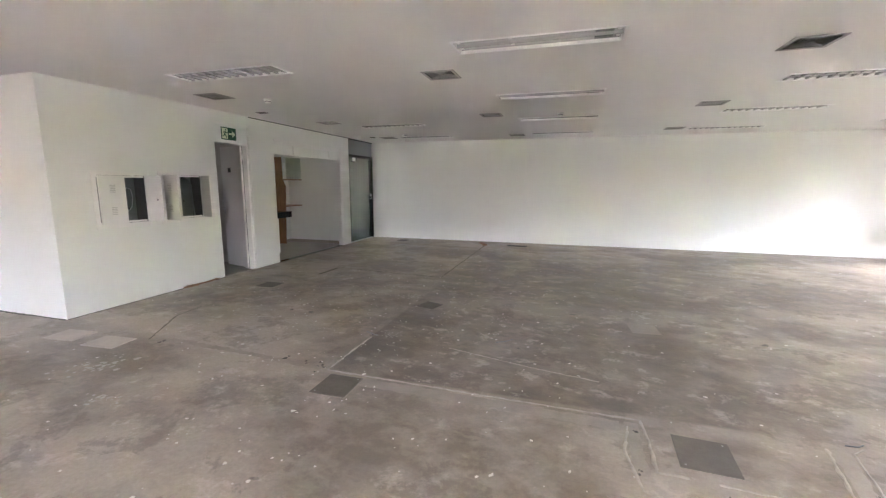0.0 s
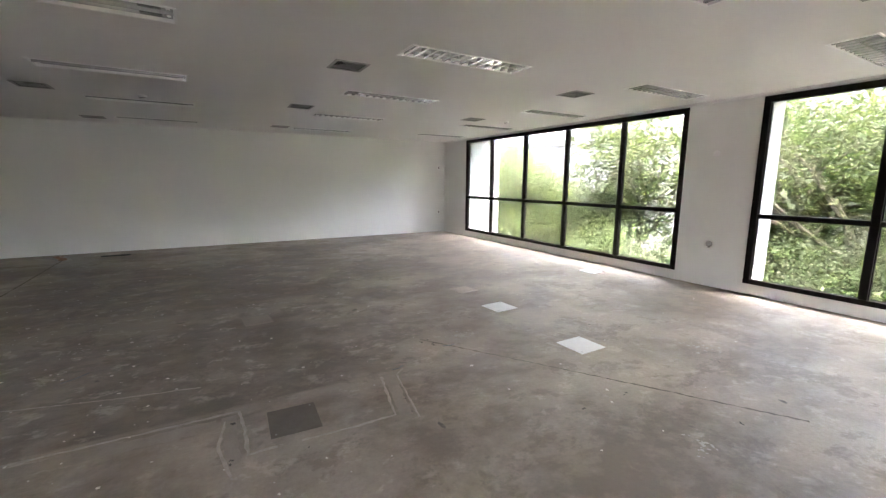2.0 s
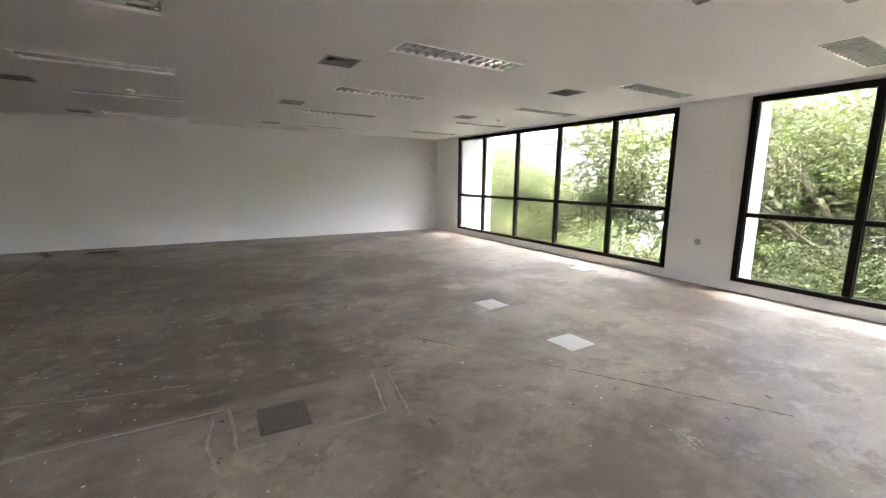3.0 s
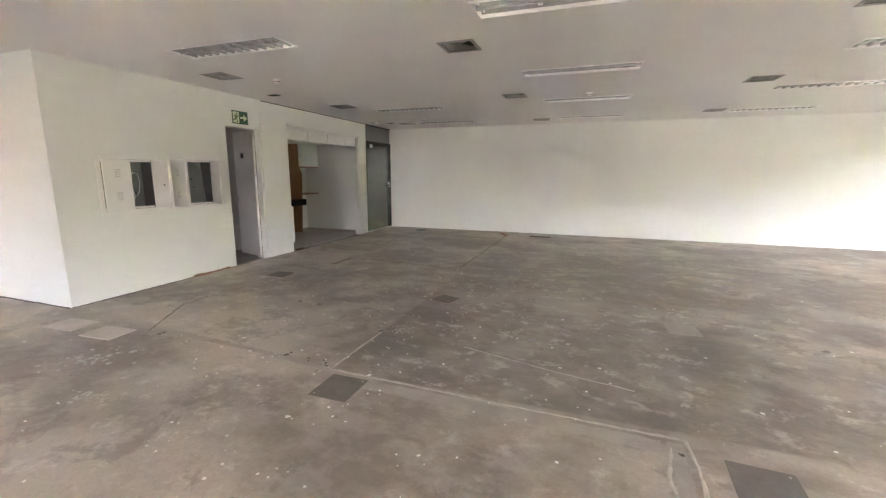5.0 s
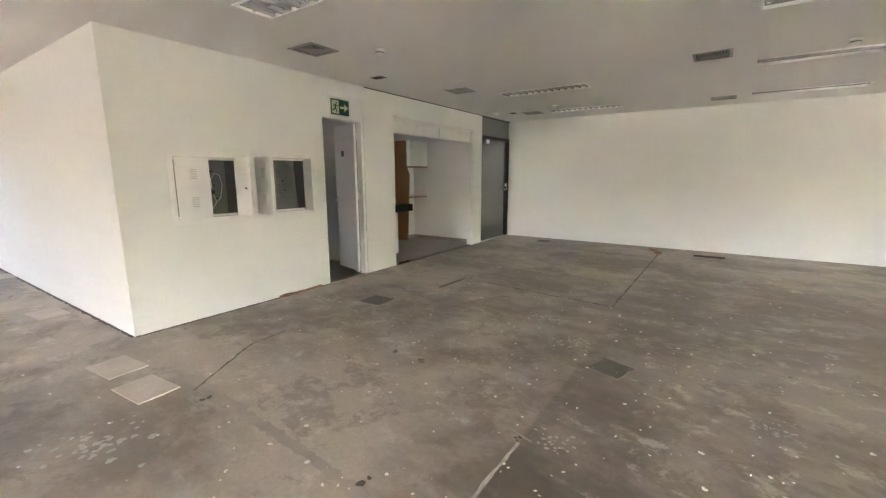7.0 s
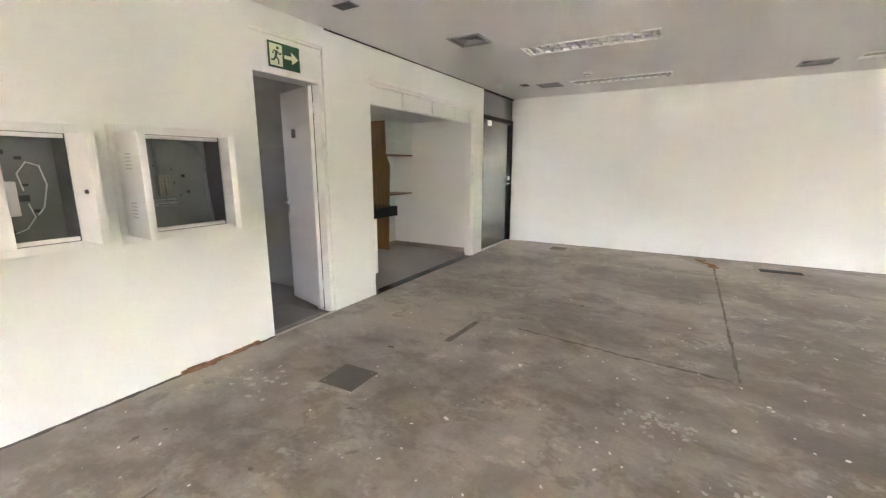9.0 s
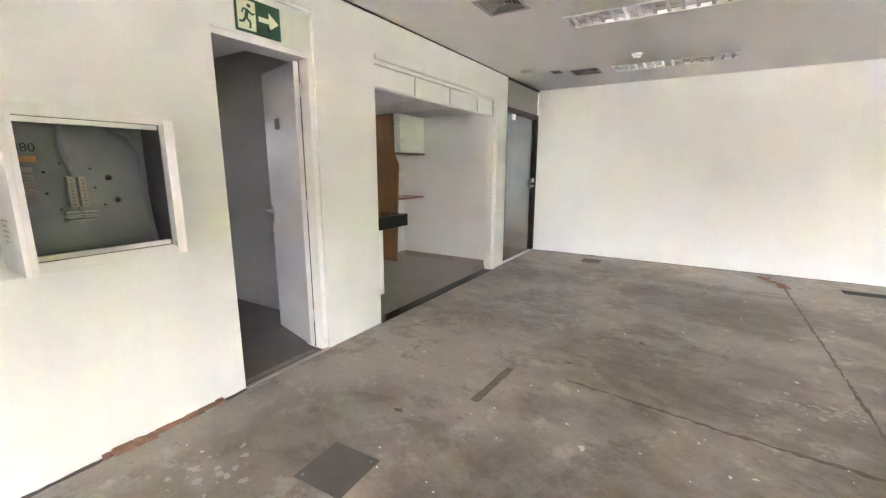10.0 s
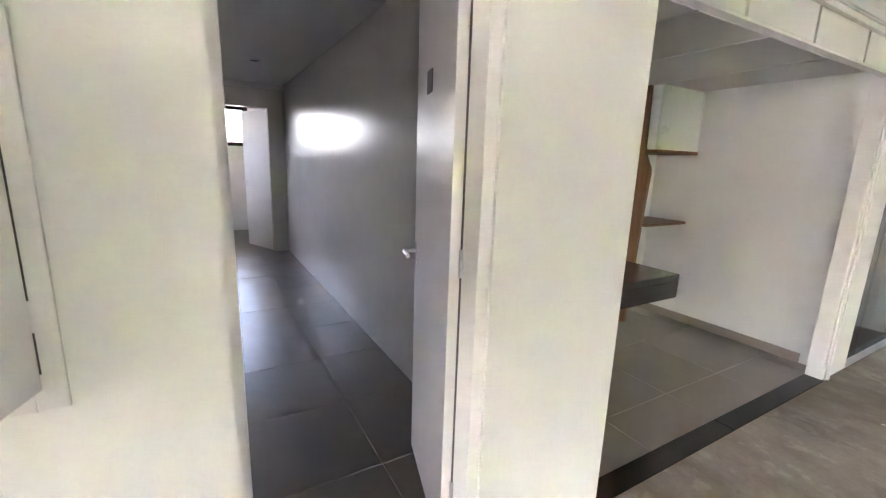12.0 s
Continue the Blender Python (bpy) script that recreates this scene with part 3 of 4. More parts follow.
# ---- wall cabinets ----
def leaf_part(name, cab, hinge_y, width, z0, z1, angle, sign, louvres=True):
    """A cabinet leaf hinged at hinge_y; angle 0 is closed, sign: way from hinge to free edge when closed."""
    m = pose(0.014, hinge_y, 0, 0, 0, -angle * sign)
    lf = part(name, box(0.0, 0.004 * sign, z0, 0.018, width * sign, z1, 0.0025, m), TRIM, cab, "white enamelled steel cabinet leaf")
    if louvres:
        for zc in (z0 + (z1 - z0) * 0.27, z0 + (z1 - z0) * 0.73):
            for k in range(5):
                c = width * 0.5 * sign
                part("louvre", box(0.0175, c - 0.032, zc + (k - 2) * 0.02 - 0.0035, 0.0215, c + 0.032, zc + (k - 2) * 0.02 + 0.0035, 0.001, m), LOUVRE, lf)
    part("edge_return", box(-0.02, (width - 0.012) * sign, z0, 0.0, width * sign, z1, 0.001, m), TRIM, lf)
    return lf


def cabinet(y0, y1, z0, z1, label):
    cab = thing("wall_cabinet", pose(WX, 0, 0), label, "cabinet", "recessed wall cabinets")
    o, i = 0.012, 0.048
    for nm, b in (("frame_side", (0, y0, z0, o, y0 + i, z1)), ("frame_side", (0, y1 - i, z0, o, y1, z1)),
                  ("frame_rail", (0, y0 + i, z1 - i, o, y1 - i, z1)), ("frame_rail", (0, y0 + i, z0, o, y1 - i, z0 + i))):
        part(nm, box(*b, 0.004), TRIM, cab)
    a, b, c, d = y0 + i - 0.002, y1 - i + 0.002, z0 + i - 0.002, z1 - i + 0.002
    part("back_plate", box(-0.185, a, c, -0.175, b, d), GREY, cab, "grey steel back plate with drilled holes")
    for bx in ((-0.175, a, c, -0.001, a + 0.004, d), (-0.175, b - 0.004, c, -0.001, b, d)):
        part("box_side", box(*bx), DARKGREY, cab)
    for bx in ((-0.175, a, c, -0.001, b, c + 0.004), (-0.175, a, d - 0.004, -0.001, b, d)):
        part("box_side", box(*bx), DARKGREY, cab)
    part("inner_lip", box(-0.03, a + 0.004, c + 0.004, -0.004, b - 0.004, c + 0.026, 0.003), TRIM, cab)
    part("inner_lip", box(-0.03, a + 0.004, d - 0.026, -0.004, b - 0.004, d - 0.004, 0.003), TRIM, cab)
    return cab, (a, b, c, d)


cabL, (a, b, c, d) = cabinet(3.69, 4.36, 0.945, 1.615, "white recessed wall cabinet, one leaf shut and one open")
leaf_part("leaf", cabL, a + 0.004, 0.305, c + 0.004, d - 0.004, 0, 1)
leaf_part("leaf", cabL, b - 0.002, 0.285, c + 0.004, d - 0.004, 91, -1, False)
part("knob", lathe([(0.003, 0), (0.011, 0.004), (0.011, 0.012), (0.006, 0.016)], 12), DARKGREY, cabL).matrix_local = pose(0.22, b - 0.012, 1.27, 90, 0, 0)
part("junction_box", box(-0.175, a + 0.28, 1.14, -0.13, a + 0.39, 1.32, 0.005), PLASTIC, cabL, "cream plastic junction box")
part("cable", tube([(-0.17, 4.16, 1.27), (-0.15, 4.14, 1.36), (-0.14, 4.18, 1.42), (-0.14, 4.23, 1.40), (-0.14, 4.25, 1.30), (-0.13, 4.22, 1.18), (-0.13, 4.19, 1.14)], 0.0038), WHITECABLE, cabL, "loose white cable loop")
part("cable", tube([(-0.17, 4.17, 1.2), (-0.14, 4.18, 1.13), (-0.14, 4.14, 1.07), (-0.14, 4.09, 1.05)], 0.0038), WHITECABLE, cabL, "loose white cable end")
for yy, zz, ss in ((4.09, 1.47, 0.02), (4.16, 1.44, 0.014), (4.17, 1.30, 0.012), (4.15, 1.23, 0.028), (4.20, 1.16, 0.014), (4.08, 1.05, 0.02)):
    part("terminal", box(-0.175, yy - ss, zz - ss * 0.6, -0.16, yy + ss, zz + ss * 0.6, 0.002), DARKGREY, cabL)

cabR, (a, b, c, d) = cabinet(4.50, 5.205, 0.94, 1.635, "white recessed wall cabinet with both leaves open on old wiring")
leaf_part("leaf", cabR, a + 0.002, 0.29, c + 0.004, d - 0.004, 92, 1)
leaf_part("leaf", cabR, b - 0.002, 0.29, c + 0.004, d - 0.004, 72, -1)
mid_y = 4.84
part("conduit", tube([(-0.165, mid_y - 0.02, d), (-0.15, mid_y - 0.03, 1.47), (-0.15, mid_y - 0.012, 1.38), (-0.155, mid_y, 1.33)], 0.012), CABLE, cabR, "grey cable conduit")
part("conduit", tube([(-0.165, 5.0, d - 0.02), (-0.14, 5.07, 1.53), (-0.13, 5.115, 1.45), (-0.13, 5.12, 1.25), (-0.13, 5.135, 1.08), (-0.14, 5.15, 0.99)], 0.011), CABLE, cabR, "grey cable conduit")
part("conduit", tube([(-0.16, mid_y, 1.21), (-0.15, mid_y + 0.012, 1.18), (-0.155, mid_y + 0.02, 1.15)], 0.007), CABLE, cabR)
for y0 in (mid_y - 0.028, mid_y + 0.014):
    tb = part("terminal_block", box(-0.175, y0, 1.20, -0.14, y0 + 0.028, 1.34, 0.003), BLOCK, cabR, "cream terminal block")
    for k in range(8):
        part("screw", box(-0.14, y0 + 0.010, 1.209 + k * 0.016, -0.137, y0 + 0.018, 1.213 + k * 0.016), DARKGREY, tb)
for z0 in (1.135, 1.16):
    tb = part("terminal_strip", box(-0.175, mid_y - 0.05, z0, -0.145, mid_y + 0.075, z0 + 0.018, 0.002), VENT, cabR, "grey terminal strip")
    for k in range(11):
        part("screw", box(-0.145, mid_y - 0.046 + k * 0.011, z0 + 0.005, -0.142, mid_y - 0.040 + k * 0.011, z0 + 0.012), DARKGREY, tb)
for k in range(5):
    part("breaker", box(-0.175, 4.64, 1.355 - k * 0.032, -0.13, 4.70, 1.382 - k * 0.032, 0.003), BLOCK, cabR, "cream miniature breaker")
part("tape_label", box(-0.1749, 4.64, 1.405, -0.1735, 4.73, 1.43), ORANGE, cabR, "faded orange tape label")
for text, yy, zz in (("-380", 4.685, 1.465), ("15", 4.635, 1.535)):
    digits = lettering(text, 0.052, 0.0008)
    digits.transform(Matrix.Translation((-0.1735, yy, zz)) @ SP)
    part("stencil_number", digits, INK, cabR, "black stencilled number " + text)
for yy, zz, ss in ((4.94, 1.33, 0.013), (4.965, 1.22, 0.012), (4.87, 1.375, 0.005), (4.70, 1.36, 0.006), (4.70, 1.265, 0.006), (4.88, 1.285, 0.006), (4.74, 1.19, 0.005), (4.91, 1.20, 0.006), (4.76, 1.40, 0.005)):
    yy, ss = yy + 0.045, ss * 0.75
    part("drilled_hole", box(-0.1752, yy - ss, zz - ss, -0.1735, yy + ss, zz + ss * 1.2, ss * 0.8), INK, cabR)
part("cable", tube([(-0.17, 4.60, 1.17), (-0.15, 4.62, 1.10), (-0.15, 4.66, 1.03), (-0.15, 4.665, 1.0)], 0.011), CABLE, cabR, "cut grey cable end")

for yy in (4.534, 5.166):
    for s0, s1 in ((0.03, 0.11), (0.17, 0.45), (0.51, 0.58)):
        part("hinge_slit", box(0.012, yy, c + s0, 0.0135, yy + 0.006, c + s1), DARKGREY, cabR)

# ---- kitchen niche ----
counter = thing("kitchen_worktop", pose(-5.6, 7.1, 0.83), "black granite worktop with a deep front edge", "worktop")
part("slab", box(KX + 5.6, NICHE[0] - 7.1 - 0.055, 0.065, 0.72, 0.31, 0.097, 0.003), GRANITE, counter)
part("front_edge", box(0.69, NICHE[0] - 7.1 - 0.055, -0.02, 0.72, 0.31, 0.065, 0.003), GRANITE, counter)
part("front_edge", box(KX + 5.6, 0.28, -0.02, 0.69, 0.31, 0.065, 0.003), GRANITE, counter)
base = thing("drawer_unit", pose(-5.75, 7.05, 0.0), "white kitchen drawer unit under the granite worktop", "cabinet")
part("body", box(-0.58, -0.28, 0.08, 0.62, 0.27, 0.807), WHITEPLATE, base)
part("plinth", box(-0.56, -0.28, 0.0, 0.58, 0.22, 0.08), DARKGREY, base)
for z0, z1 in ((0.09, 0.27), (0.28, 0.46), (0.47, 0.63), (0.64, 0.80)):
    dr = part("drawer_front", box(0.02, 0.272, z0, 0.60, 0.29, z1, 0.003), WHITEPLATE, base)
    part("handle", box(0.2, 0.29, z1 - 0.03, 0.42, 0.305, z1 - 0.018, 0.003), ALUM, dr, "slim metal pull")
unit = thing("shelf_unit", pose(KX, 0, 0), "orange wood kitchen side panel with a white wall cupboard", "shelf unit")
outline = [(0.002, 0.04), (0.31, 0.04), (0.35, 0.92), (0.37, 1.30), (0.375, 1.38), (0.365, 1.43), (0.335, 1.49), (0.315, 1.54), (0.30, 1.60), (0.29, 2.085), (0.002, 2.085)]
part("side_panel", prism(outline, 0.03, Matrix.Translation((0, 8.72, 0)) @ Matrix(((1, 0, 0, 0), (0, 0, -1, 0), (0, 1, 0, 0), (0, 0, 0, 1)))), WOOD, unit, "curved orange wood side panel")
part("cupboard_body", box(0.002, 8.724, 1.575, 0.37, KY - 0.014, 2.085, 0.002), WHITEPLATE, unit)
part("cupboard_door", box(0.37, 8.724, 1.578, 0.39, KY - 0.016, 2.082, 0.003), painted("pale_green_white_laminate", (0.72, 0.76, 0.69), 0.3, 0.03, 3, 60, 0.02), unit, "glossy white cupboard door")
part("cupboard_base", box(0.002, 8.724, 1.548, 0.40, KY - 0.014, 1.575, 0.003), WOOD, unit, "wood cupboard underside")
part("shelf", box(0.002, 8.724, 0.925, 0.385, KY - 0.014, 0.95, 0.003), WOOD, unit, "orange wood shelf")
box_small = thing("small_box", pose(-5.35, 7.02, 0.927), "small dark box standing on the worktop", "box")
part("body", box(-0.09, -0.08, 0, 0.09, 0.08, 0.11, 0.008), DARKGREY, box_small)
part("lid", box(-0.095, -0.085, 0.11, 0.095, 0.085, 0.13, 0.006), DARKGREY, box_small)

# ---- glass entrance ----
gate = thing("door_2", pose(WX, 0, 0), "frameless glass entrance door in a black metal frame", "door", kind="structure")
g0, g1 = GATE
part("transom_bar", box(-0.09, g0, 2.125, -0.005, g1 - 0.003, 2.19, 0.004), BLACK, gate, "black metal transom")
part("jamb", box(-0.09, g1 - 0.075, 0, -0.005, g1 - 0.003, 2.125, 0.004), BLACK, gate, "black metal jamb")
part("jamb", box(-0.09, g0, 0, -0.03, g0 + 0.02, 2.125, 0.003), BLACK, gate, "black metal jamb")
part("fanlight", box(-0.06, g0, 2.19, -0.03, g1 - 0.003, 2.545), TRANSOMGREY, gate, "grey panel over the glass door")
part("head_channel", box(-0.09, g0, 2.545, -0.005, g1 - 0.003, H - 0.002), BLACK, gate)
for a, b in ((g0 + 0.02, 9.86), (9.866, g1 - 0.08)):
    pn = part("pane", box(-0.055, a, 0.012, -0.045, b, 2.12, 0.001), DOORGLASS, gate, "toughened glass leaf, tinted dark to dim the lobby")
    pn.visible_shadow = False
part("patch_fitting", box(-0.066, 9.80, 2.04, -0.034, 9.93, 2.12, 0.004), ALUM, gate, "steel patch fitting")
part("lock_plate", box(-0.07, 10.62, 1.04, -0.03, 10.75, 1.18, 0.004), DARKGREY, gate, "dark lock housing")
part("lock_plate", box(-0.03, 10.69, 1.07, -0.012, 10.76, 1.20, 0.003), ALUM, gate, "steel lock plate")
part("knob", lathe([(0.004, 0), (0.014, 0.006), (0.026, 0.022), (0.030, 0.036), (0.024, 0.05), (0.008, 0.056)], 18), BLACK, gate, "round black knob", True).matrix_local = pose(-0.03, 10.655, 1.11, 0, 90, 0)
part("sill_channel", box(-0.09, g0, -0.01, 0.0, g1 - 0.003, 0.01, 0.002), ALUM, gate)
structure("lobby_floor", box(-7.4, KY + 0.1, -0.25, WX - 0.10, 12.7, -0.002), HALLTILE, "grey polished lobby floor", "floor")
structure("lobby_ceiling", box(-7.4, KY + 0.1, 2.5, WX - 0.20, 12.7, 2.6), CEIL, "white lobby ceiling", "ceiling")
# West opening and its window are added where unseen, so daylight reaches the lobby
bm = bmesh.new()
for a, b, c, d in cells(KY + 0.1, 12.7, 0, 2.6, [(10.2, 11.6, 1.2, 2.2)]):
    add_box(bm, -7.5, a, c, -7.4, b, d)
structure("lobby_wall_west", bm, HALLWALL, "pale lobby wall with an added window opening", "wall")
window("window_8", "x", -7.46, 10.2, 11.6, 1.2, 2.2, [10.9], 1.6, "dark framed window added out of view to light the lobby")
structure("lobby_wall_north", box(-7.4, 12.5, 0, WX - 0.1, 12.6, 2.5), HALLWALL, "pale lobby wall", "wall")
structure("lobby_wall_east", box(WX - 0.2, NY + 0.2, 0, WX - 0.1, 12.5, 2.5), HALLWALL, "pale lobby wall", "wall")
structure("lobby_baseboard", box(-7.4, 12.485, 0, WX - 0.2, 12.5, 0.08, 0.003), PLATE, "pale stone lobby skirting", "baseboard")
reader = thing("access_reader", pose(-5.75, 12.5, 1.25), "dark wall-mounted card reader in the lobby", "reader")
part("body", box(-0.06, -0.035, -0.11, 0.06, 0, 0.11, 0.008), DARKGREY, reader)
part("keypad", box(-0.04, -0.04, -0.08, 0.04, -0.035, 0.02, 0.002), VENT, reader)


# ---- ceiling fixtures ----
def luminaire(louvred):
    lum = thing("ceiling_light", Matrix(), "recessed white twin fluorescent fitting with mirror louvres, switched off" if louvred
                else "recessed twin fluorescent fitting, louvres gone and lampholders bare", "ceiling light", "recessed ceiling lights")
    x, y = LX / 2, LY / 2
    f = 0.016
    for b in ((-x - f, -y - f, -0.006, x + f, -y + 0.002, 0.004), (-x - f, y - 0.002, -0.006, x + f, y + f, 0.004)):
        part("frame", box(*b, 0.002), PLASTIC, lum)
    for b in ((-x - f, -y + 0.002, -0.006, -x + 0.002, y - 0.002, 0.004), (x - 0.002, -y + 0.002, -0.006, x + f, y - 0.002, 0.004)):
        part("frame", box(*b, 0.002), PLASTIC, lum)
    part("housing", box(-x, -y, 0.085, x, y, 0.095), PLASTIC, lum)
    for s in (-1, 1):
        part("housing_side", box(-x, s * y - 0.002, 0.004, x, s * y + 0.002, 0.085), PLASTIC, lum)
        part("housing_end", box(s * x - 0.002, -y, 0.004, s * x + 0.002, y, 0.085), PLASTIC, lum)
        # curved trough reflector
        bm = bmesh.new()
        prof = [(s * y * 0.5 + 0.066 * math.sin(t), 0.072 - 0.064 * (1 - math.cos(t))) for t in (radians(a) for a in range(-80, 81, 20))]
        for (y0, z0), (y1, z1) in zip(prof, prof[1:]):
            vs = [bm.verts.new(q) for q in ((-x + 0.01, y0, z0), (x - 0.01, y0, z0), (x - 0.01, y1, z1), (-x + 0.01, y1, z1))]
            bm.faces.new(vs)
        bmesh.ops.remove_doubles(bm, verts=bm.verts[:], dist=1e-5)
        bmesh.ops.solidify(bm, geom=bm.faces[:], thickness=0.0015)
        part("reflector", bm, REFLECT, lum, "bright curved reflector", True)
        if not louvred:
            for e in (-1, 1):
                part("lampholder", box(e * (x - 0.02), s * y * 0.5 - 0.02, 0.012, e * (x - 0.045), s * y * 0.5 + 0.02, 0.075, 0.004), PLASTIC, lum)
            part("starter", box(x - 0.20, s * y * 0.5 - 0.024, 0.008, x - 0.07, s * y * 0.5 + 0.024, 0.05, 0.006), DARKGREY, lum, "exposed dark control gear")
            part("clip", box(-0.2, s * y * 0.5 - 0.012, 0.012, -0.17, s * y * 0.5 + 0.012, 0.06, 0.003), ALUM, lum)
        else:
            for k in range(13):
                cx = -x + LX * (k + 0.5) / 13
                bm = bmesh.new()
                yc = s * y * 0.5
                for sy in (-1, 1):
                    q = [(cx - 0.014, yc + sy * 0.066, 0.0), (cx + 0.014, yc + sy * 0.066, 0.0), (cx + 0.003, yc + sy * 0.066, 0.042), (cx - 0.003, yc + sy * 0.066, 0.042)]
                    if sy < 0:
                        lo = [bm.verts.new(v) for v in q]
                    else:
                        hi = [bm.verts.new(v) for v in q]
                for i in range(4):
                    bm.faces.new((lo[i], lo[(i + 1) % 4], hi[(i + 1) % 4], hi[i]))
                part("louvre_blade", bm, REFLECT, lum)
    part("spine", box(-x, -0.006, 0.0, x, 0.006, 0.07, 0.002), REFLECT, lum)
    return lum


made = {}
for k, (x, y) in enumerate(LUM):
    key = k not in BARE
    if key in made:
        copy_thing(made[key], pose(x, y, H))
    else:
        made[key] = luminaire(key)
        made[key].matrix_world = pose(x, y, H)


def vent():
    v = thing("ceiling_vent", Matrix(), "square grey four-way air diffuser set in the ceiling", "air vent", "ceiling air vents")
    h = VS / 2
    part("backing", box(-h + 0.02, -h + 0.02, 0.07, h - 0.02, h - 0.02, 0.075), VENTDARK, v)
    for s in (-1, 1):
        part("frame", box(-h, s * h, -0.007, h, s * (h - 0.03), 0.0, 0.002), VENT, v)
        part("frame", box(s * h, -h + 0.03, -0.007, s * (h - 0.03), h - 0.03, 0.0, 0.002), VENT, v)
        part("collar", box(-h + 0.022, s * (h - 0.022), 0, h - 0.022, s * (h - 0.024), 0.07), VENTDARK, v)
        part("collar", box(s * (h - 0.022), -h + 0.022, 0, s * (h - 0.024), h - 0.022, 0.07), VENTDARK, v)
    for k in range(5):
        r0 = h - 0.034 - k * 0.025
        r1 = r0 - 0.02
        bm = bmesh.new()
        o = [bm.verts.new((sx * r0, sy * r0, 0.001)) for sx, sy in ((-1, -1), (1, -1), (1, 1), (-1, 1))]
        n = [bm.verts.new((sx * r1, sy * r1, 0.022)) for sx, sy in ((-1, -1), (1, -1), (1, 1), (-1, 1))]
        for i in range(4):
            bm.faces.new((o[i], o[(i + 1) % 4], n[(i + 1) % 4], n[i]))
        bmesh.ops.solidify(bm, geom=bm.faces[:], thickness=0.0015)
        part("slat", bm, VENT, v)
    part("core", box(-0.022, -0.022, 0.0, 0.022, 0.022, 0.006, 0.002), VENT, v)
    return v


v0 = vent()
v0.matrix_world = pose(*VENTS[0], H)
for x, y in VENTS[1:]:
    copy_thing(v0, pose(x, y, H))


def detector():
    dt = thing("smoke_detector", Matrix(), "small round white smoke detector on the ceiling", "smoke detector", "ceiling detectors")
    part("base", lathe([(0.052, 0), (0.054, -0.010), (0.050, -0.016)]), PLASTIC, dt, "", True)
    part("chamber", lathe([(0.036, -0.016), (0.038, -0.038), (0.030, -0.046), (0.012, -0.048)]), PLASTIC, dt, "", True)
    part("slot_ring", lathe([(0.0385, -0.024), (0.0392, -0.026), (0.0385, -0.031)]), DARKGREY, dt)
    return dt


d0 = detector()
d0.matrix_world = pose(-3.43, 5.09, H)
for x, y in ((0.25, 7.20), (-3.14, 9.2), (5.86, 6.55)):
    copy_thing(d0, pose(x, y, H))
slot = thing("ceiling_speaker", pose(-4.22, 5.93, H), "small dark flush grille in the ceiling", "grille")
part("rim", box(-0.09, -0.06, -0.004, 0.09, 0.06, 0, 0.002), VENT, slot)
for k in range(5):
    part("bar", box(-0.08, -0.05 + k * 0.022, -0.007, 0.08, -0.04 + k * 0.022, -0.0035), VENTDARK, slot)
slot2 = copy_thing(slot, pose(-4.13, 9.62, H, 0, 0, 90))
emer = thing("emergency_light", pose(-4.43, 9.40, H), "small white emergency light box on the ceiling", "emergency light")
part("body", box(-0.06, -0.09, -0.035, 0.06, 0.09, 0, 0.006), PLASTIC, emer)
part("lens", box(-0.045, -0.075, -0.042, 0.045, 0.075, -0.034, 0.004), WHITEPLATE, emer)

spot = thing("recessed_spotlight", pose(-8.84, 6.02, HH), "small dark recessed spotlight in the hall ceiling", "spotlight")
part("rim", lathe([(0.06, 0.0), (0.06, -0.006), (0.045, -0.008)]), ALUM, spot, "", True)
part("lamp", lathe([(0.04, -0.008), (0.034, -0.01), (0.01, -0.011)]), DARKGREY, spot)

# wall plates
for y, z, cov in ((3.37, 1.86, True), (3.35, 0.61, False)):
    pl = thing("wall_box", pose(EX, y, z), "round white blank cover on the window wall" if cov else "open round wiring box in the window wall", "wall box", "wiring boxes")
    part("cover", lathe([(0.042, 0), (0.042, 0.006), (0.036, 0.009)]), PLASTIC if cov else VENT, pl, "", True).matrix_local = pose(0, 0, 0, 0, -90, 0)
    if not cov:
        part("opening", lathe([(0.026, 0.009), (0.026, 0.0105), (0.02, 0.011)]), VENT, pl).matrix_local = pose(0, 0, 0, 0, -90, 0)
for z in (1.85, 0.58):
    pl = thing("wall_box", pose(6.82, NY, z), "small square white blank cover by the window corner", "wall box", "wiring boxes")
    part("cover", box(-0.04, -0.008, -0.06, 0.04, 0, 0.06, 0.002), PLASTIC, pl)
    part("insert", box(-0.02, -0.011, -0.03, 0.02, -0.008, 0.03, 0.002), VENT, pl)


# ---- floor fittings ----
def plate(x, y, w, d, rz, material, label, name="floor_plate", t=0.008):
    th = thing(name, pose(x, y, 0, 0, 0, rz), label, "floor plate", "floor plates")
    part("plate", box(-w / 2, -d / 2, 0.0005, w / 2, d / 2, t, 0.002), material, th)
    for sx, sy in ((-1, -1), (1, 1)):
        part("screw", lathe([(0.006, t), (0.006, t + 0.001), (0.004, t + 0.0015)], 8), VENT, th).matrix_local = pose(sx * (w / 2 - 0.03), sy * (d / 2 - 0.03), 0)


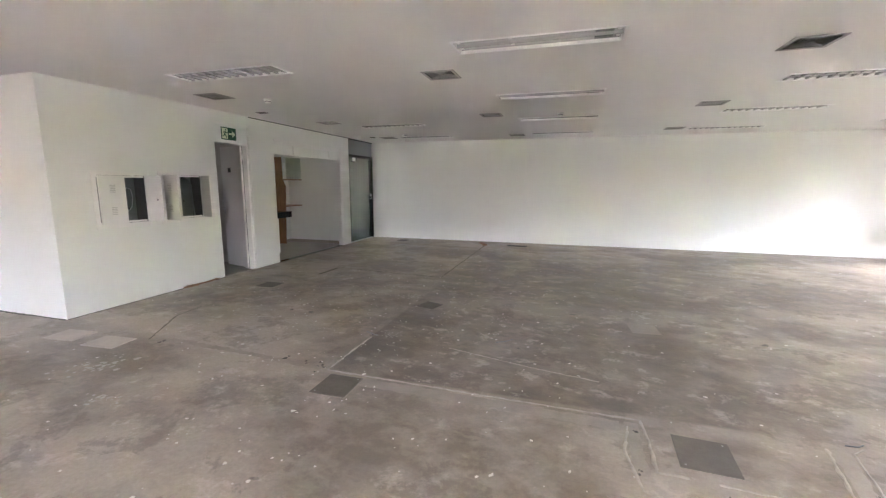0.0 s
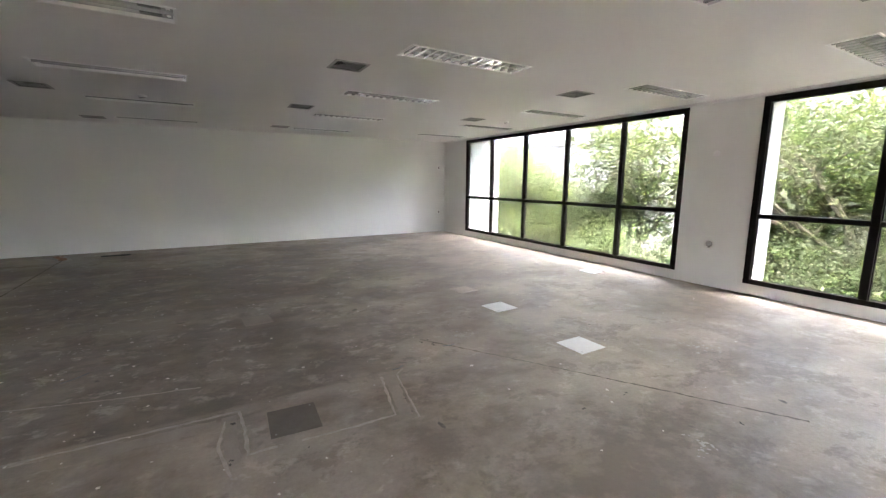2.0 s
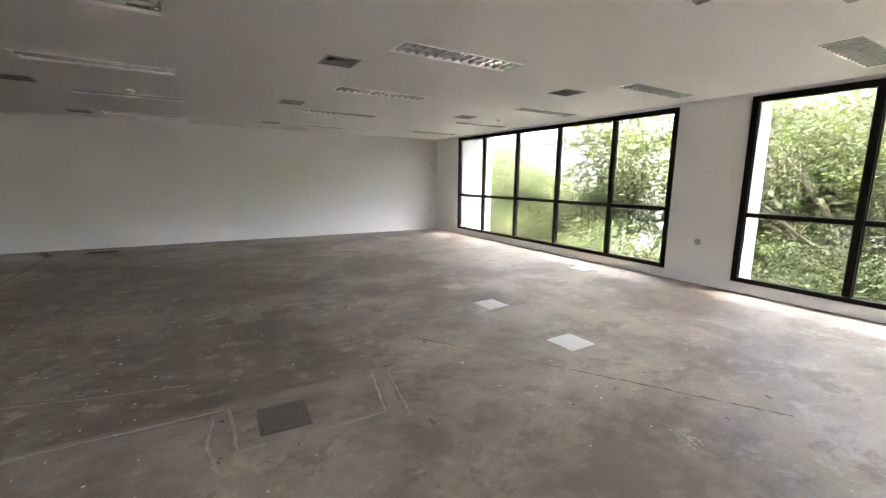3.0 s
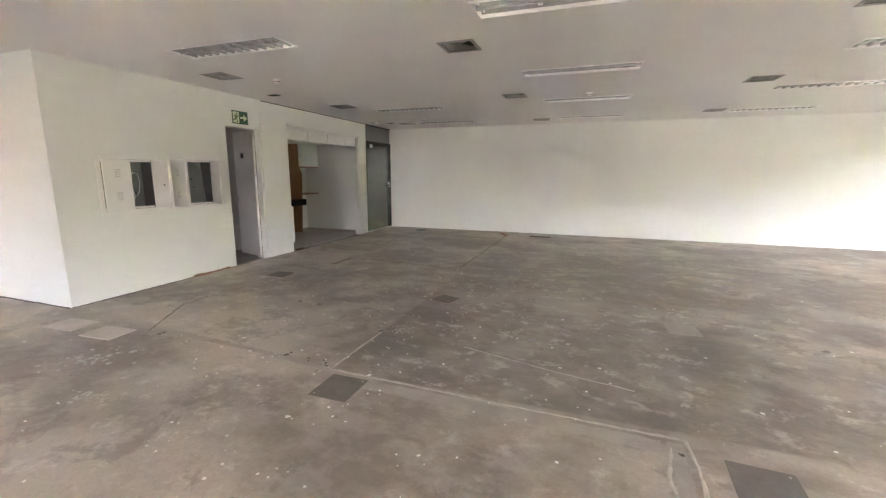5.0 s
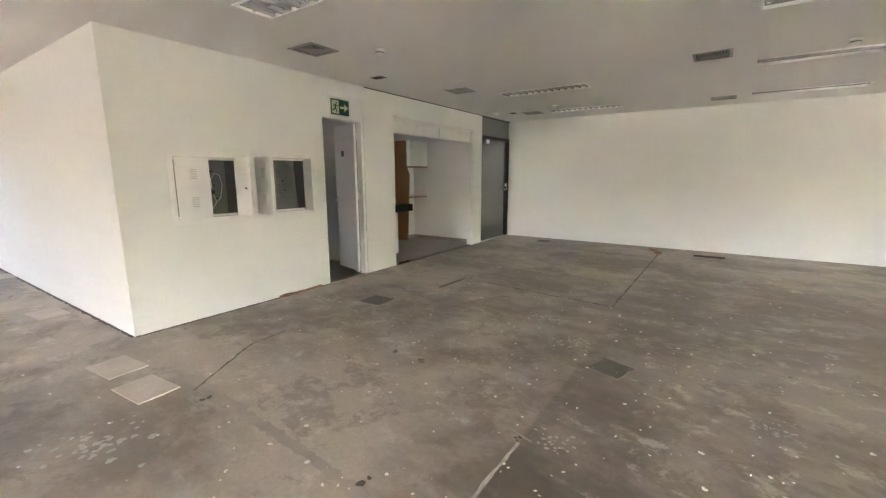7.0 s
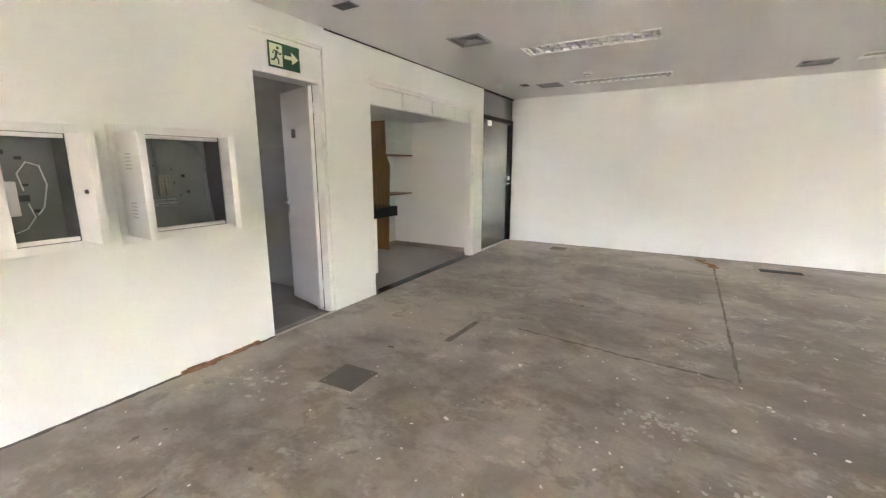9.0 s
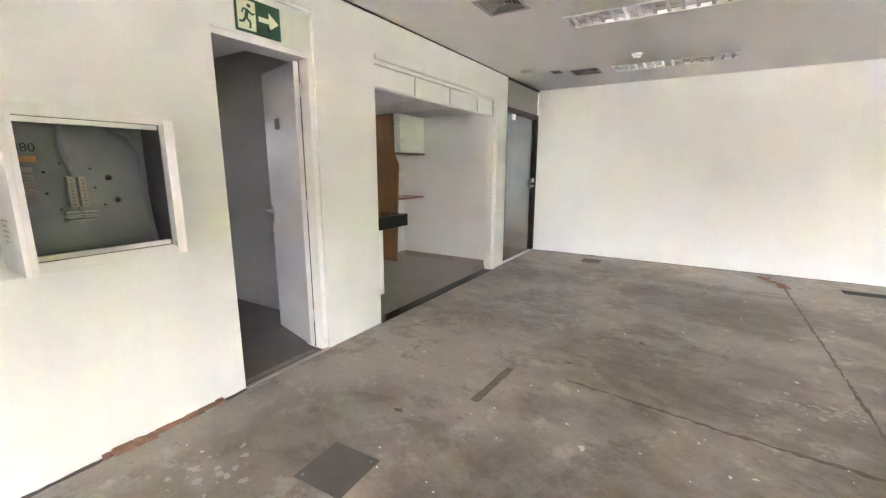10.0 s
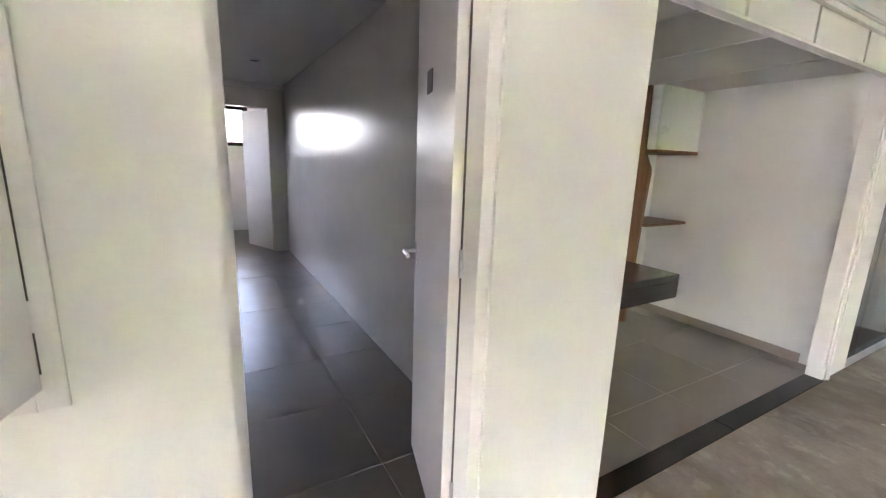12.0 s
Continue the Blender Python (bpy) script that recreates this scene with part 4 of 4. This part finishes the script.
for x, y, rz in ((3.71, 2.66, 1), (3.78, 3.95, 3), (6.35, 4.81, 4)):
    plate(x, y, 0.30, 0.30, rz, WHITEPLATE, "white square steel cover plate lying on the concrete")
plate(3.84, 4.82, 0.27, 0.27, 6, PLATE, "pale grey square cover plate lying on the concrete")
for x, y, rz in ((-4.18, 2.96, 5), (-3.64, 2.94, 4), (-6.22, 3.04, 5), (-8.87, 3.14, 3)):
    plate(x, y, 0.36, 0.25, rz, PLATE, "pale cement board plate lying on the concrete")
for x, y, w, d, rz in ((-1.15, 2.82, 0.28, 0.30, 0), (1.22, 2.70, 0.29, 0.31, -3), (-3.73, 5.27, 0.28, 0.28, 2), (-1.14, 4.97, 0.24, 0.24, -18)):
    plate(x, y, w, d, rz, HATCH, "dark filled square floor box set in the concrete", "floor_box", 0.004)
plate(1.24, 4.82, 0.27, 0.29, 4, SCREED, "pale filled square floor box set in the concrete", "floor_box", 0.004)
plate(-0.70, 10.28, 0.46, 0.16, 1, VENTDARK, "dark rectangular floor outlet cover near the wall", "floor_box", 0.006)
plate(-3.70, 10.42, 0.26, 0.26, 1, HATCH, "dark filled square floor box set in the concrete", "floor_box", 0.004)


def strip(points, width, height, material, name, label, seed, rough=0.35, taper=True):
    """A thin uneven ribbon of mortar or dirt along the points."""
    rnd = random.Random(seed)
    bm = bmesh.new()
    pts = []
    for (xa, ya), (xb, yb) in zip(points, points[1:]):
        n = max(2, int(math.hypot(xb - xa, yb - ya) / 0.035))
        pts += [Vector((xa + (xb - xa) * i / n, ya + (yb - ya) * i / n, 0)) for i in range(n)]
    pts.append(Vector((*points[-1], 0)))
    rows = []
    for i, q in enumerate(pts):
        dd = (pts[min(i + 1, len(pts) - 1)] - pts[max(i - 1, 0)]).normalized()
        nn = Vector((-dd.y, dd.x, 0))
        w = width * (1 + rough * rnd.uniform(-1, 1)) / 2
        o = nn * width * rnd.uniform(-0.25, 0.25) * rough * 2
        h = height * rnd.uniform(0.5, 1.0)
        rows.append([bm.verts.new(q + o + nn * w * 1.0 + Vector((0, 0, 0.0008))), bm.verts.new(q + o + nn * w * 0.45 + Vector((0, 0, h))),
                     bm.verts.new(q + o - nn * w * 0.45 + Vector((0, 0, h))), bm.verts.new(q + o - nn * w + Vector((0, 0, 0.0008)))])
    for r0, r1 in zip(rows, rows[1:]):
        for k in range(3):
            bm.faces.new((r0[k], r1[k], r1[k + 1], r0[k + 1]))
    ob = structure(name, bm, material, label, "floor seam")
    return ob


MS = "thin raised mortar seam on the concrete floor"
strip([(-1.36, 3.03), (-0.4, 3.0), (0.93, 2.97)], 0.022, 0.004, MORTAR, "floor_seam_1", MS, 1)
strip([(-1.36, 3.03), (-1.36, 3.42), (-1.35, 3.80)], 0.018, 0.004, MORTAR, "floor_seam_2", MS, 2)
strip([(0.93, 2.97), (0.945, 2.72), (0.94, 2.47), (1.09, 2.47)], 0.020, 0.004, MORTAR, "floor_seam_3", MS, 3)
strip([(0.85, 2.88), (0.80, 2.62), (0.85, 2.30)], 0.016, 0.004, MORTAR, "floor_seam_4", MS, 4)
strip([(1.22, 2.46), (1.55, 2.44), (1.79, 2.44), (1.90, 2.97)], 0.018, 0.004, MORTAR, "floor_seam_5", MS, 5)
strip([(1.91, 2.34), (2.02, 2.95), (2.10, 3.02)], 0.014, 0.004, MORTAR, "floor_seam_6", MS, 6)
strip([(1.85, 2.40), (1.96, 2.96)], 0.085, 0.0025, SCREED, "floor_patch_1", "pale screed patch filling a chased channel", 7, 0.12)
strip([(0.865, 2.42), (0.87, 2.93)], 0.075, 0.0025, SCREED, "floor_patch_2", "pale screed patch filling a chased channel", 8, 0.12)
strip([(-1.40, 2.93), (-0.3, 2.91), (0.80, 2.87)], 0.11, 0.002, SCREED, "floor_patch_3", "pale screed band filling a chased channel", 9, 0.12)
strip([(-3.16, 3.17), (-2.3, 3.12), (-1.42, 3.04)], 0.06, 0.003, SCREED, "floor_patch_4", "pale screed band filling a chased channel", 10, 0.35)
strip([(-3.35, 3.10), (-3.75, 3.75), (-3.78, 4.1)], 0.018, 0.002, FAINT, "floor_joint_1", "dark dirty joint in the concrete floor", 11, 0.6)
strip([(-3.04, 6.66), (-2.16, 6.55), (-1.5, 6.50)], 0.028, 0.002, FAINT, "floor_joint_2", "dark dirty joint in the concrete floor", 12, 0.6)
strip([(-1.46, 6.5), (-1.46, 8.42), (-1.46, 10.3)], 0.020, 0.002, FAINT, "floor_joint_3", "dark dirty joint in the concrete floor", 13, 0.6)
strip([(-3.45, 6.11), (-3.42, 6.62)], 0.055, 0.0012, FAINT, "floor_joint_4", "short dark stain line in the concrete floor", 14, 0.12)
strip([(-0.55, 3.75), (0.2, 3.55), (0.72, 3.45)], 0.014, 0.003, MORTAR, "floor_seam_7", MS, 15, 0.6)
strip([(2.5, 3.5), (3.2, 2.4), (4.0, 1.1)], 0.016, 0.002, FAINT, "floor_joint_5", "dark crack in the concrete floor", 16, 0.7)
strip([(WX + 0.012, CORY), (WX + 0.012, 5.48)], 0.035, 0.004, DARKJOINT, "floor_joint_6", "dark gap along the foot of the wall", 17, 0.5)
strip([(WX + 0.2, NY - 0.012), (EX - 0.1, NY - 0.012)], 0.04, 0.004, DARKJOINT, "floor_joint_7", "dark gap along the foot of the wall", 18, 0.6)
strip([(EX - 0.015, 0.0), (EX - 0.015, NY - 0.1)], 0.03, 0.004, SCREED, "floor_joint_8", "rough mortar line along the window wall", 19, 0.6)
strip([(LOBW + 0.2, CORY - 0.012), (WX, CORY - 0.012)], 0.03, 0.004, DARKJOINT, "floor_joint_9", "dark gap along the foot of the wall", 20, 0.6)

# broken brick course exposed at the wall's foot
rubble = thing("exposed_brick_edge", pose(WX, 0, 0), "broken orange brick course exposed at the foot of the wall", "brick edge", kind="structure")
rb = random.Random(31)
y = 4.72
while y < 5.30:
    w = rb.uniform(0.035, 0.10)
    bm = box(0.0, y, 0.0, rb.uniform(0.025, 0.055), min(y + w, 5.32), rb.uniform(0.014, 0.03), 0.005)
    for v in bm.verts:
        v.co += Vector((rb.uniform(0, 0.006), rb.uniform(-0.004, 0.004), rb.uniform(-0.004, 0.004) if v.co.z > 0.012 else 0))
    part("brick", bm, BRICK, rubble)
    y += w + 0.004


for _ in range(12):
    t = rb.random()
    cx, cy, cw = -1.62 + 0.2 * t + rb.gauss(0, 0.03), 10.62 - 0.55 * t, rb.uniform(0.018, 0.05)
    bm = box(-cw, -cw * 0.6, 0.0, cw, cw * 0.6, rb.uniform(0.008, 0.022), 0.004)
    bm.transform(pose(0, 0, 0, 0, 0, rb.uniform(0, 180)))
    crumb = tagged(mesh_object("brick_fragment", bm, BRICK), "small orange brick fragment lying on the concrete", "rubble", "brick fragments by the floor joint")
    crumb.location = (cx, cy, 0)


def blob(bm, x, y, r, rnd, h):
    n = rnd.randint(7, 13)
    st = rnd.uniform(0.5, 1.0)
    a0 = rnd.uniform(0, 6.28)
    lo, hi = [], []
    for i in range(n):
        t = 2 * math.pi * i / n
        rr = r * rnd.uniform(0.55, 1.2)
        px, py = rr * math.cos(t), rr * math.sin(t) * st
        px, py = px * math.cos(a0) - py * math.sin(a0), px * math.sin(a0) + py * math.cos(a0)
        lo.append(bm.verts.new((x + px, y + py, 0.0007)))
        hi.append(bm.verts.new((x + px * 0.8, y + py * 0.8, h)))
    bm.faces.new(hi)
    for i in range(n):
        bm.faces.new((lo[i], lo[(i + 1) % n], hi[(i + 1) % n], hi[i]))


rnd = random.Random(5)
bm = bmesh.new()
for _ in range(850):
    x, y = rnd.uniform(-4.6, 6.8), rnd.uniform(0.6, 10.6)
    if rnd.random() < 0.5:
        x, y = rnd.gauss(-1.2, 1.3), rnd.gauss(4.2, 1.7)
    if not (-4.7 < x < 6.9 and 0.3 < y < 10.7) or rnd.random() < max(0, x) * 0.11:
        continue
    blob(bm, x, y, abs(rnd.gauss(0, 0.006)) + 0.003, rnd, rnd.uniform(0.0015, 0.005))
tagged(mesh_object("plaster_chips", bm, CHIP), "small white plaster chips scattered over the concrete", "debris", kind="stuff")
bm = bmesh.new()
for x, y, n, s in ((-3.2, 2.55, 16, 0.05), (-2.6, 2.2, 10, 0.035), (-1.9, 5.75, 20, 0.04), (-1.6, 7.1, 10, 0.045), (-4.2, 4.95, 9, 0.05), (-1.5, 5.3, 16, 0.035), (-1.2, 3.9, 10, 0.03), (-0.2, 4.7, 14, 0.025), (2.9, 3.4, 8, 0.03), (4.6, 2.1, 8, 0.035), (1.3, 5.3, 8, 0.035), (0.0, 1.9, 12, 0.02), (3.2, 1.3, 8, 0.03), (-2.2, 7.8, 10, 0.03)):
    for _ in range(n * 3):
        blob(bm, x + rnd.gauss(0, s * 2.4), y + rnd.gauss(0, s * 1.8), s * rnd.uniform(0.12, 0.55), rnd, 0.0012)
tagged(mesh_object("plaster_splashes", bm, SPLASH), "dried pale plaster splashes on the concrete", "debris", kind="stuff")
bm = bmesh.new()
for x, y, r in ((-1.5, 3.02, 0.05), (-1.62, 3.1, 0.045), (-1.44, 3.12, 0.04), (-1.85, 3.12, 0.05), (-3.2, 3.12, 0.05), (0.89, 2.84, 0.025), (0.87, 2.45, 0.03), (1.88, 2.44, 0.028), (1.92, 2.6, 0.02), (1.24, 2.38, 0.014), (2.55, 3.35, 0.035), (2.5, 3.45, 0.03), (3.3, 1.9, 0.02), (3.6, 1.3, 0.02), (2.9, 1.9, 0.016), (-1.38, 3.84, 0.04)):
    for _ in range(3):
        blob(bm, x + rnd.gauss(0, r * 0.6), y + rnd.gauss(0, r * 0.6), r * rnd.uniform(0.25, 0.6), rnd, 0.0018)
tagged(mesh_object("dirt_spots", bm, DARKJOINT), "dark dirt crumbs and holes along the floor seams", "debris", kind="stuff")
bm = bmesh.new()
for x0, y0, x1, y1 in ((-0.16, 4.0, -0.02, 4.12), (-1.45, 3.9, -1.3, 3.84), (2.02, 3.03, 2.12, 3.06), (2.6, 3.25, 2.72, 3.24)):
    t = tube([(x0, y0, 0.005), ((x0 + x1) / 2 + 0.01, (y0 + y1) / 2 - 0.015, 0.006), (x1, y1, 0.005)], 0.004, 6)
    me_tmp = bpy.data.meshes.new("tmp")
    t.to_mesh(me_tmp)
    t.free()
    bm.from_mesh(me_tmp)
    bpy.data.meshes.remove(me_tmp)
tagged(mesh_object("wire_offcuts", bm, CABLE), "short wire offcuts lying on the concrete", "debris", kind="stuff")

# ---- outside ----
GZ = -3.6
structure("ground", box(-400, -400, GZ - 0.5, 400, 400, GZ), SOIL, "shaded leafy ground outside", "ground")


def tree(x, y, height, spread, seed, leaves, leaf_size, low=0.25):
    rnd = random.Random(seed)
    tr = thing("tree", pose(x, y, GZ), "leafy green garden tree with a branching trunk", "tree", "trees outside the windows")
    bm = bmesh.new()
    tips = []

    def limb(p, d, length, r, level):
        pts, rad = [p], [r]
        n = 5
        for i in range(n):
            d = (d + Vector((rnd.gauss(0, 0.14), rnd.gauss(0, 0.14), rnd.gauss(0.05, 0.08)))).normalized()
            p = p + d * (length / n)
            pts.append(p)
            rad.append(r * (1 - 0.6 * (i + 1) / n))
            if level < 3 and i >= 1:
                for _ in range(2 if level < 2 else 1):
                    a = rnd.uniform(0, 6.283)
                    nd = (d * 0.55 + Vector((math.cos(a), math.sin(a), rnd.uniform(-0.1, 0.6))) * 0.75).normalized()
                    limb(p, nd, length * rnd.uniform(0.45, 0.65), rad[-1] * 0.6, level + 1)
            if level >= 1:
                tips.append(p)
        t = tube([tuple(q) for q in pts], rad, 6 if level < 2 else 4)
        me = bpy.data.meshes.new("tmp")
        t.to_mesh(me)
        t.free()
        bm.from_mesh(me)
        bpy.data.meshes.remove(me)

    limb(Vector((0, 0, 0)), Vector((0, 0, 1)), height * 0.62, 0.16, 0)
    part("trunk", bm, BARK, tr)
    keep = [q for q in tips if q.z > height * low]
    gen = np.random.default_rng(seed)
    clump = 40
    n = leaves // clump
    heart = np.array([tuple(rnd.choice(keep)) for _ in range(n)]) + gen.normal(0, 1, (n, 3)) * np.array((1, 1, 0.7)) * spread * 0.10
    reach = np.repeat(spread * gen.uniform(0.05, 0.12, n), clump)[:, None]
    q = np.repeat(heart, clump, axis=0) + gen.normal(0, 1, (n * clump, 3)) * np.array((1, 1, 0.5)) * reach
    q = q[(q[:, 2] > 0.2) & (q[:, 0] + x > EX + 1.9)]
    k = len(q)
    turn = gen.uniform(0, 2 * math.pi, k)
    u = np.stack((np.cos(turn), np.sin(turn), gen.normal(-0.3, 0.45, k)), axis=1)
    u /= np.linalg.norm(u, axis=1)[:, None]
    w = np.cross(u, np.stack((gen.normal(0, 0.5, k), gen.normal(0, 0.5, k), np.ones(k)), axis=1))
    w /= np.linalg.norm(w, axis=1)[:, None]
    size = (leaf_size * gen.uniform(0.55, 1.35, k))[:, None]
    co = np.stack((q, q + u * size * 0.45 + w * size * 0.21, q + u * size, q + u * size * 0.45 - w * size * 0.21), axis=1).reshape(-1, 3)
    me = bpy.data.meshes.new("crown")
    me.vertices.add(4 * k)
    me.vertices.foreach_set("co", co.astype(np.float32).ravel())
    me.loops.add(4 * k)
    me.loops.foreach_set("vertex_index", np.arange(4 * k, dtype=np.int32))
    me.polygons.add(k)
    me.polygons.foreach_set("loop_start", np.arange(0, 4 * k, 4, dtype=np.int32))
    me.update(calc_edges=True)
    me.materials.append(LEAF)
    crown = new("crown", me)
    crown.parent = tr
    return tr


TREES = [(12.2, -1.9, 9.2, 5.4, 0.15), (13.2, 1.0, 9.8, 6.0, 0.15), (12.2, 3.2, 8.6, 4.8, 0.15), (14.2, 5.2, 8.0, 4.8, 0.15), (14.6, 9.0, 8.0, 4.8, 0.15), (11.7, 13.2, 6.3, 3.8, 0.12), (11.2, 16.6, 6.2, 3.8, 0.12), (13.2, 11.2, 5.0, 3.4, 0.12),
         (15.8, 13.5, 4.9, 4.4, 0.2), (14.4, 17.6, 6.5, 4.8, 0.15), (18.0, 20.0, 5.6, 5.0, 0.2), (16.5, -2.9, 9.6, 6.0, 0.15), (18.0, 2.6, 9.8, 6.4, 0.15), (19.5, 7.4, 7.6, 5.6, 0.15), (20.5, 15.0, 5.3, 5.0, 0.15), (15.6, 15.2, 5.5, 4.4, 0.15), (21.0, 25.0, 6.2, 5.5, 0.15),
         (23.0, -5.5, 8.6, 7.0, 0.05), (24.0, -0.5, 8.8, 7.0, 0.05), (24.0, 4.6, 8.2, 7.0, 0.05), (25.0, 10.0, 6.8, 7.0, 0.05), (21.5, -9.5, 8.6, 7.0, 0.05)]
for k, (x, y, h, s, low) in enumerate(TREES):
    tree(x, y, h, s, 40 + k, 15000 if x < 15 else (9000 if x < 21.2 else 14000), 0.10 if x < 14 else (0.20 if x < 21.2 else 0.26), low)
# understorey shrubs below the canopy
for k, (x, y) in enumerate(((10.4, 0.2), (10.6, 2.4), (10.4, 5.2), (10.8, 7.4), (11.4, 9.6), (10.5, -1.8), (12.6, 6.6), (12.8, 2.6), (13.0, -0.6), (11.8, 12.6), (15.6, -3.4), (15.8, 0.4), (16.4, 3.6), (16.8, 7.0), (10.6, 11.4), (14.8, 12.4))):
    tr = tree(x, y, 3.7, 3.6, 80 + k, 13000, 0.09, 0.06)
    tr["label"], tr["group"] = "dense green shrub under the garden trees", "shrubs outside the windows"
    tr["category"] = "shrub"
    tr.name = "shrub"

apartments = thing("apartment_building", pose(36, 34, GZ, 0, 0, 40), "white apartment building rising behind the trees", "building")
part("wall", box(-6, -14, 0, 6, 14, 34), FACADE, apartments)
part("roof", box(-6.3, -14.3, 34, 6.3, 14.3, 34.6), GREYFACADE, apartments)
for zf in range(2, 10):
    for k in range(7):
        y0 = -12.6 + k * 3.7
        w = part("window", box(-6.05, y0, zf * 3.2 + 0.9, -5.95, y0 + 1.7, zf * 3.2 + 2.4), FARGLASS, apartments)
        part("sill", box(-6.16, y0 - 0.1, zf * 3.2 + 0.78, -6.0, y0 + 1.8, zf * 3.2 + 0.9), FACADE, w)
    part("balcony", box(-7.0, -6.8, zf * 3.2, -6.0, -3.4, zf * 3.2 + 1.0), FACADE, apartments)
low_block = thing("low_building", pose(27, 27, GZ, 0, 0, 42), "plain grey low building behind the trees", "building")
part("wall", box(-3, -13, 0, 3, 13, 7.9), GREYFACADE, low_block)
part("parapet", box(-3.15, -13.15, 7.9, 3.15, 13.15, 8.2), GREYFACADE, low_block)

# ---- tiles ----
def tiles(name, x0, x1, y0, y1, size, z, material, parent):
    shared = {}
    nx, ny = math.ceil((x1 - x0) / size), math.ceil((y1 - y0) / size)
    for i in range(nx):
        for j in range(ny):
            w, d = min(size, x1 - x0 - i * size) - 0.003, min(size, y1 - y0 - j * size) - 0.003
            if w < 0.02 or d < 0.02:
                continue
            key = (round(w, 3), round(d, 3))
            if key not in shared:
                bm = box(0, 0, 0, w, d, 0.008)
                me = bpy.data.meshes.new(name)
                bm.to_mesh(me)
                bm.free()
                me.materials.append(material)
                shared[key] = me
            ob = new(name, shared[key])
            ob.location = (x0 + i * size, y0 + j * size, z + 0.0005 * math.sin(i * 3.1 + j * 1.7))
            ob.parent = parent


tiles("tile", HX - 2.2, WX - 0.02, HY0 - 1.5, HY1, 0.6, -0.008, HALLTILE, bpy.data.objects["hall_screed"])
tiles("tile", KX, WX - 0.10, NICHE[0] - 0.06, KY, 0.6, -0.008, TILE, bpy.data.objects["niche_screed"])
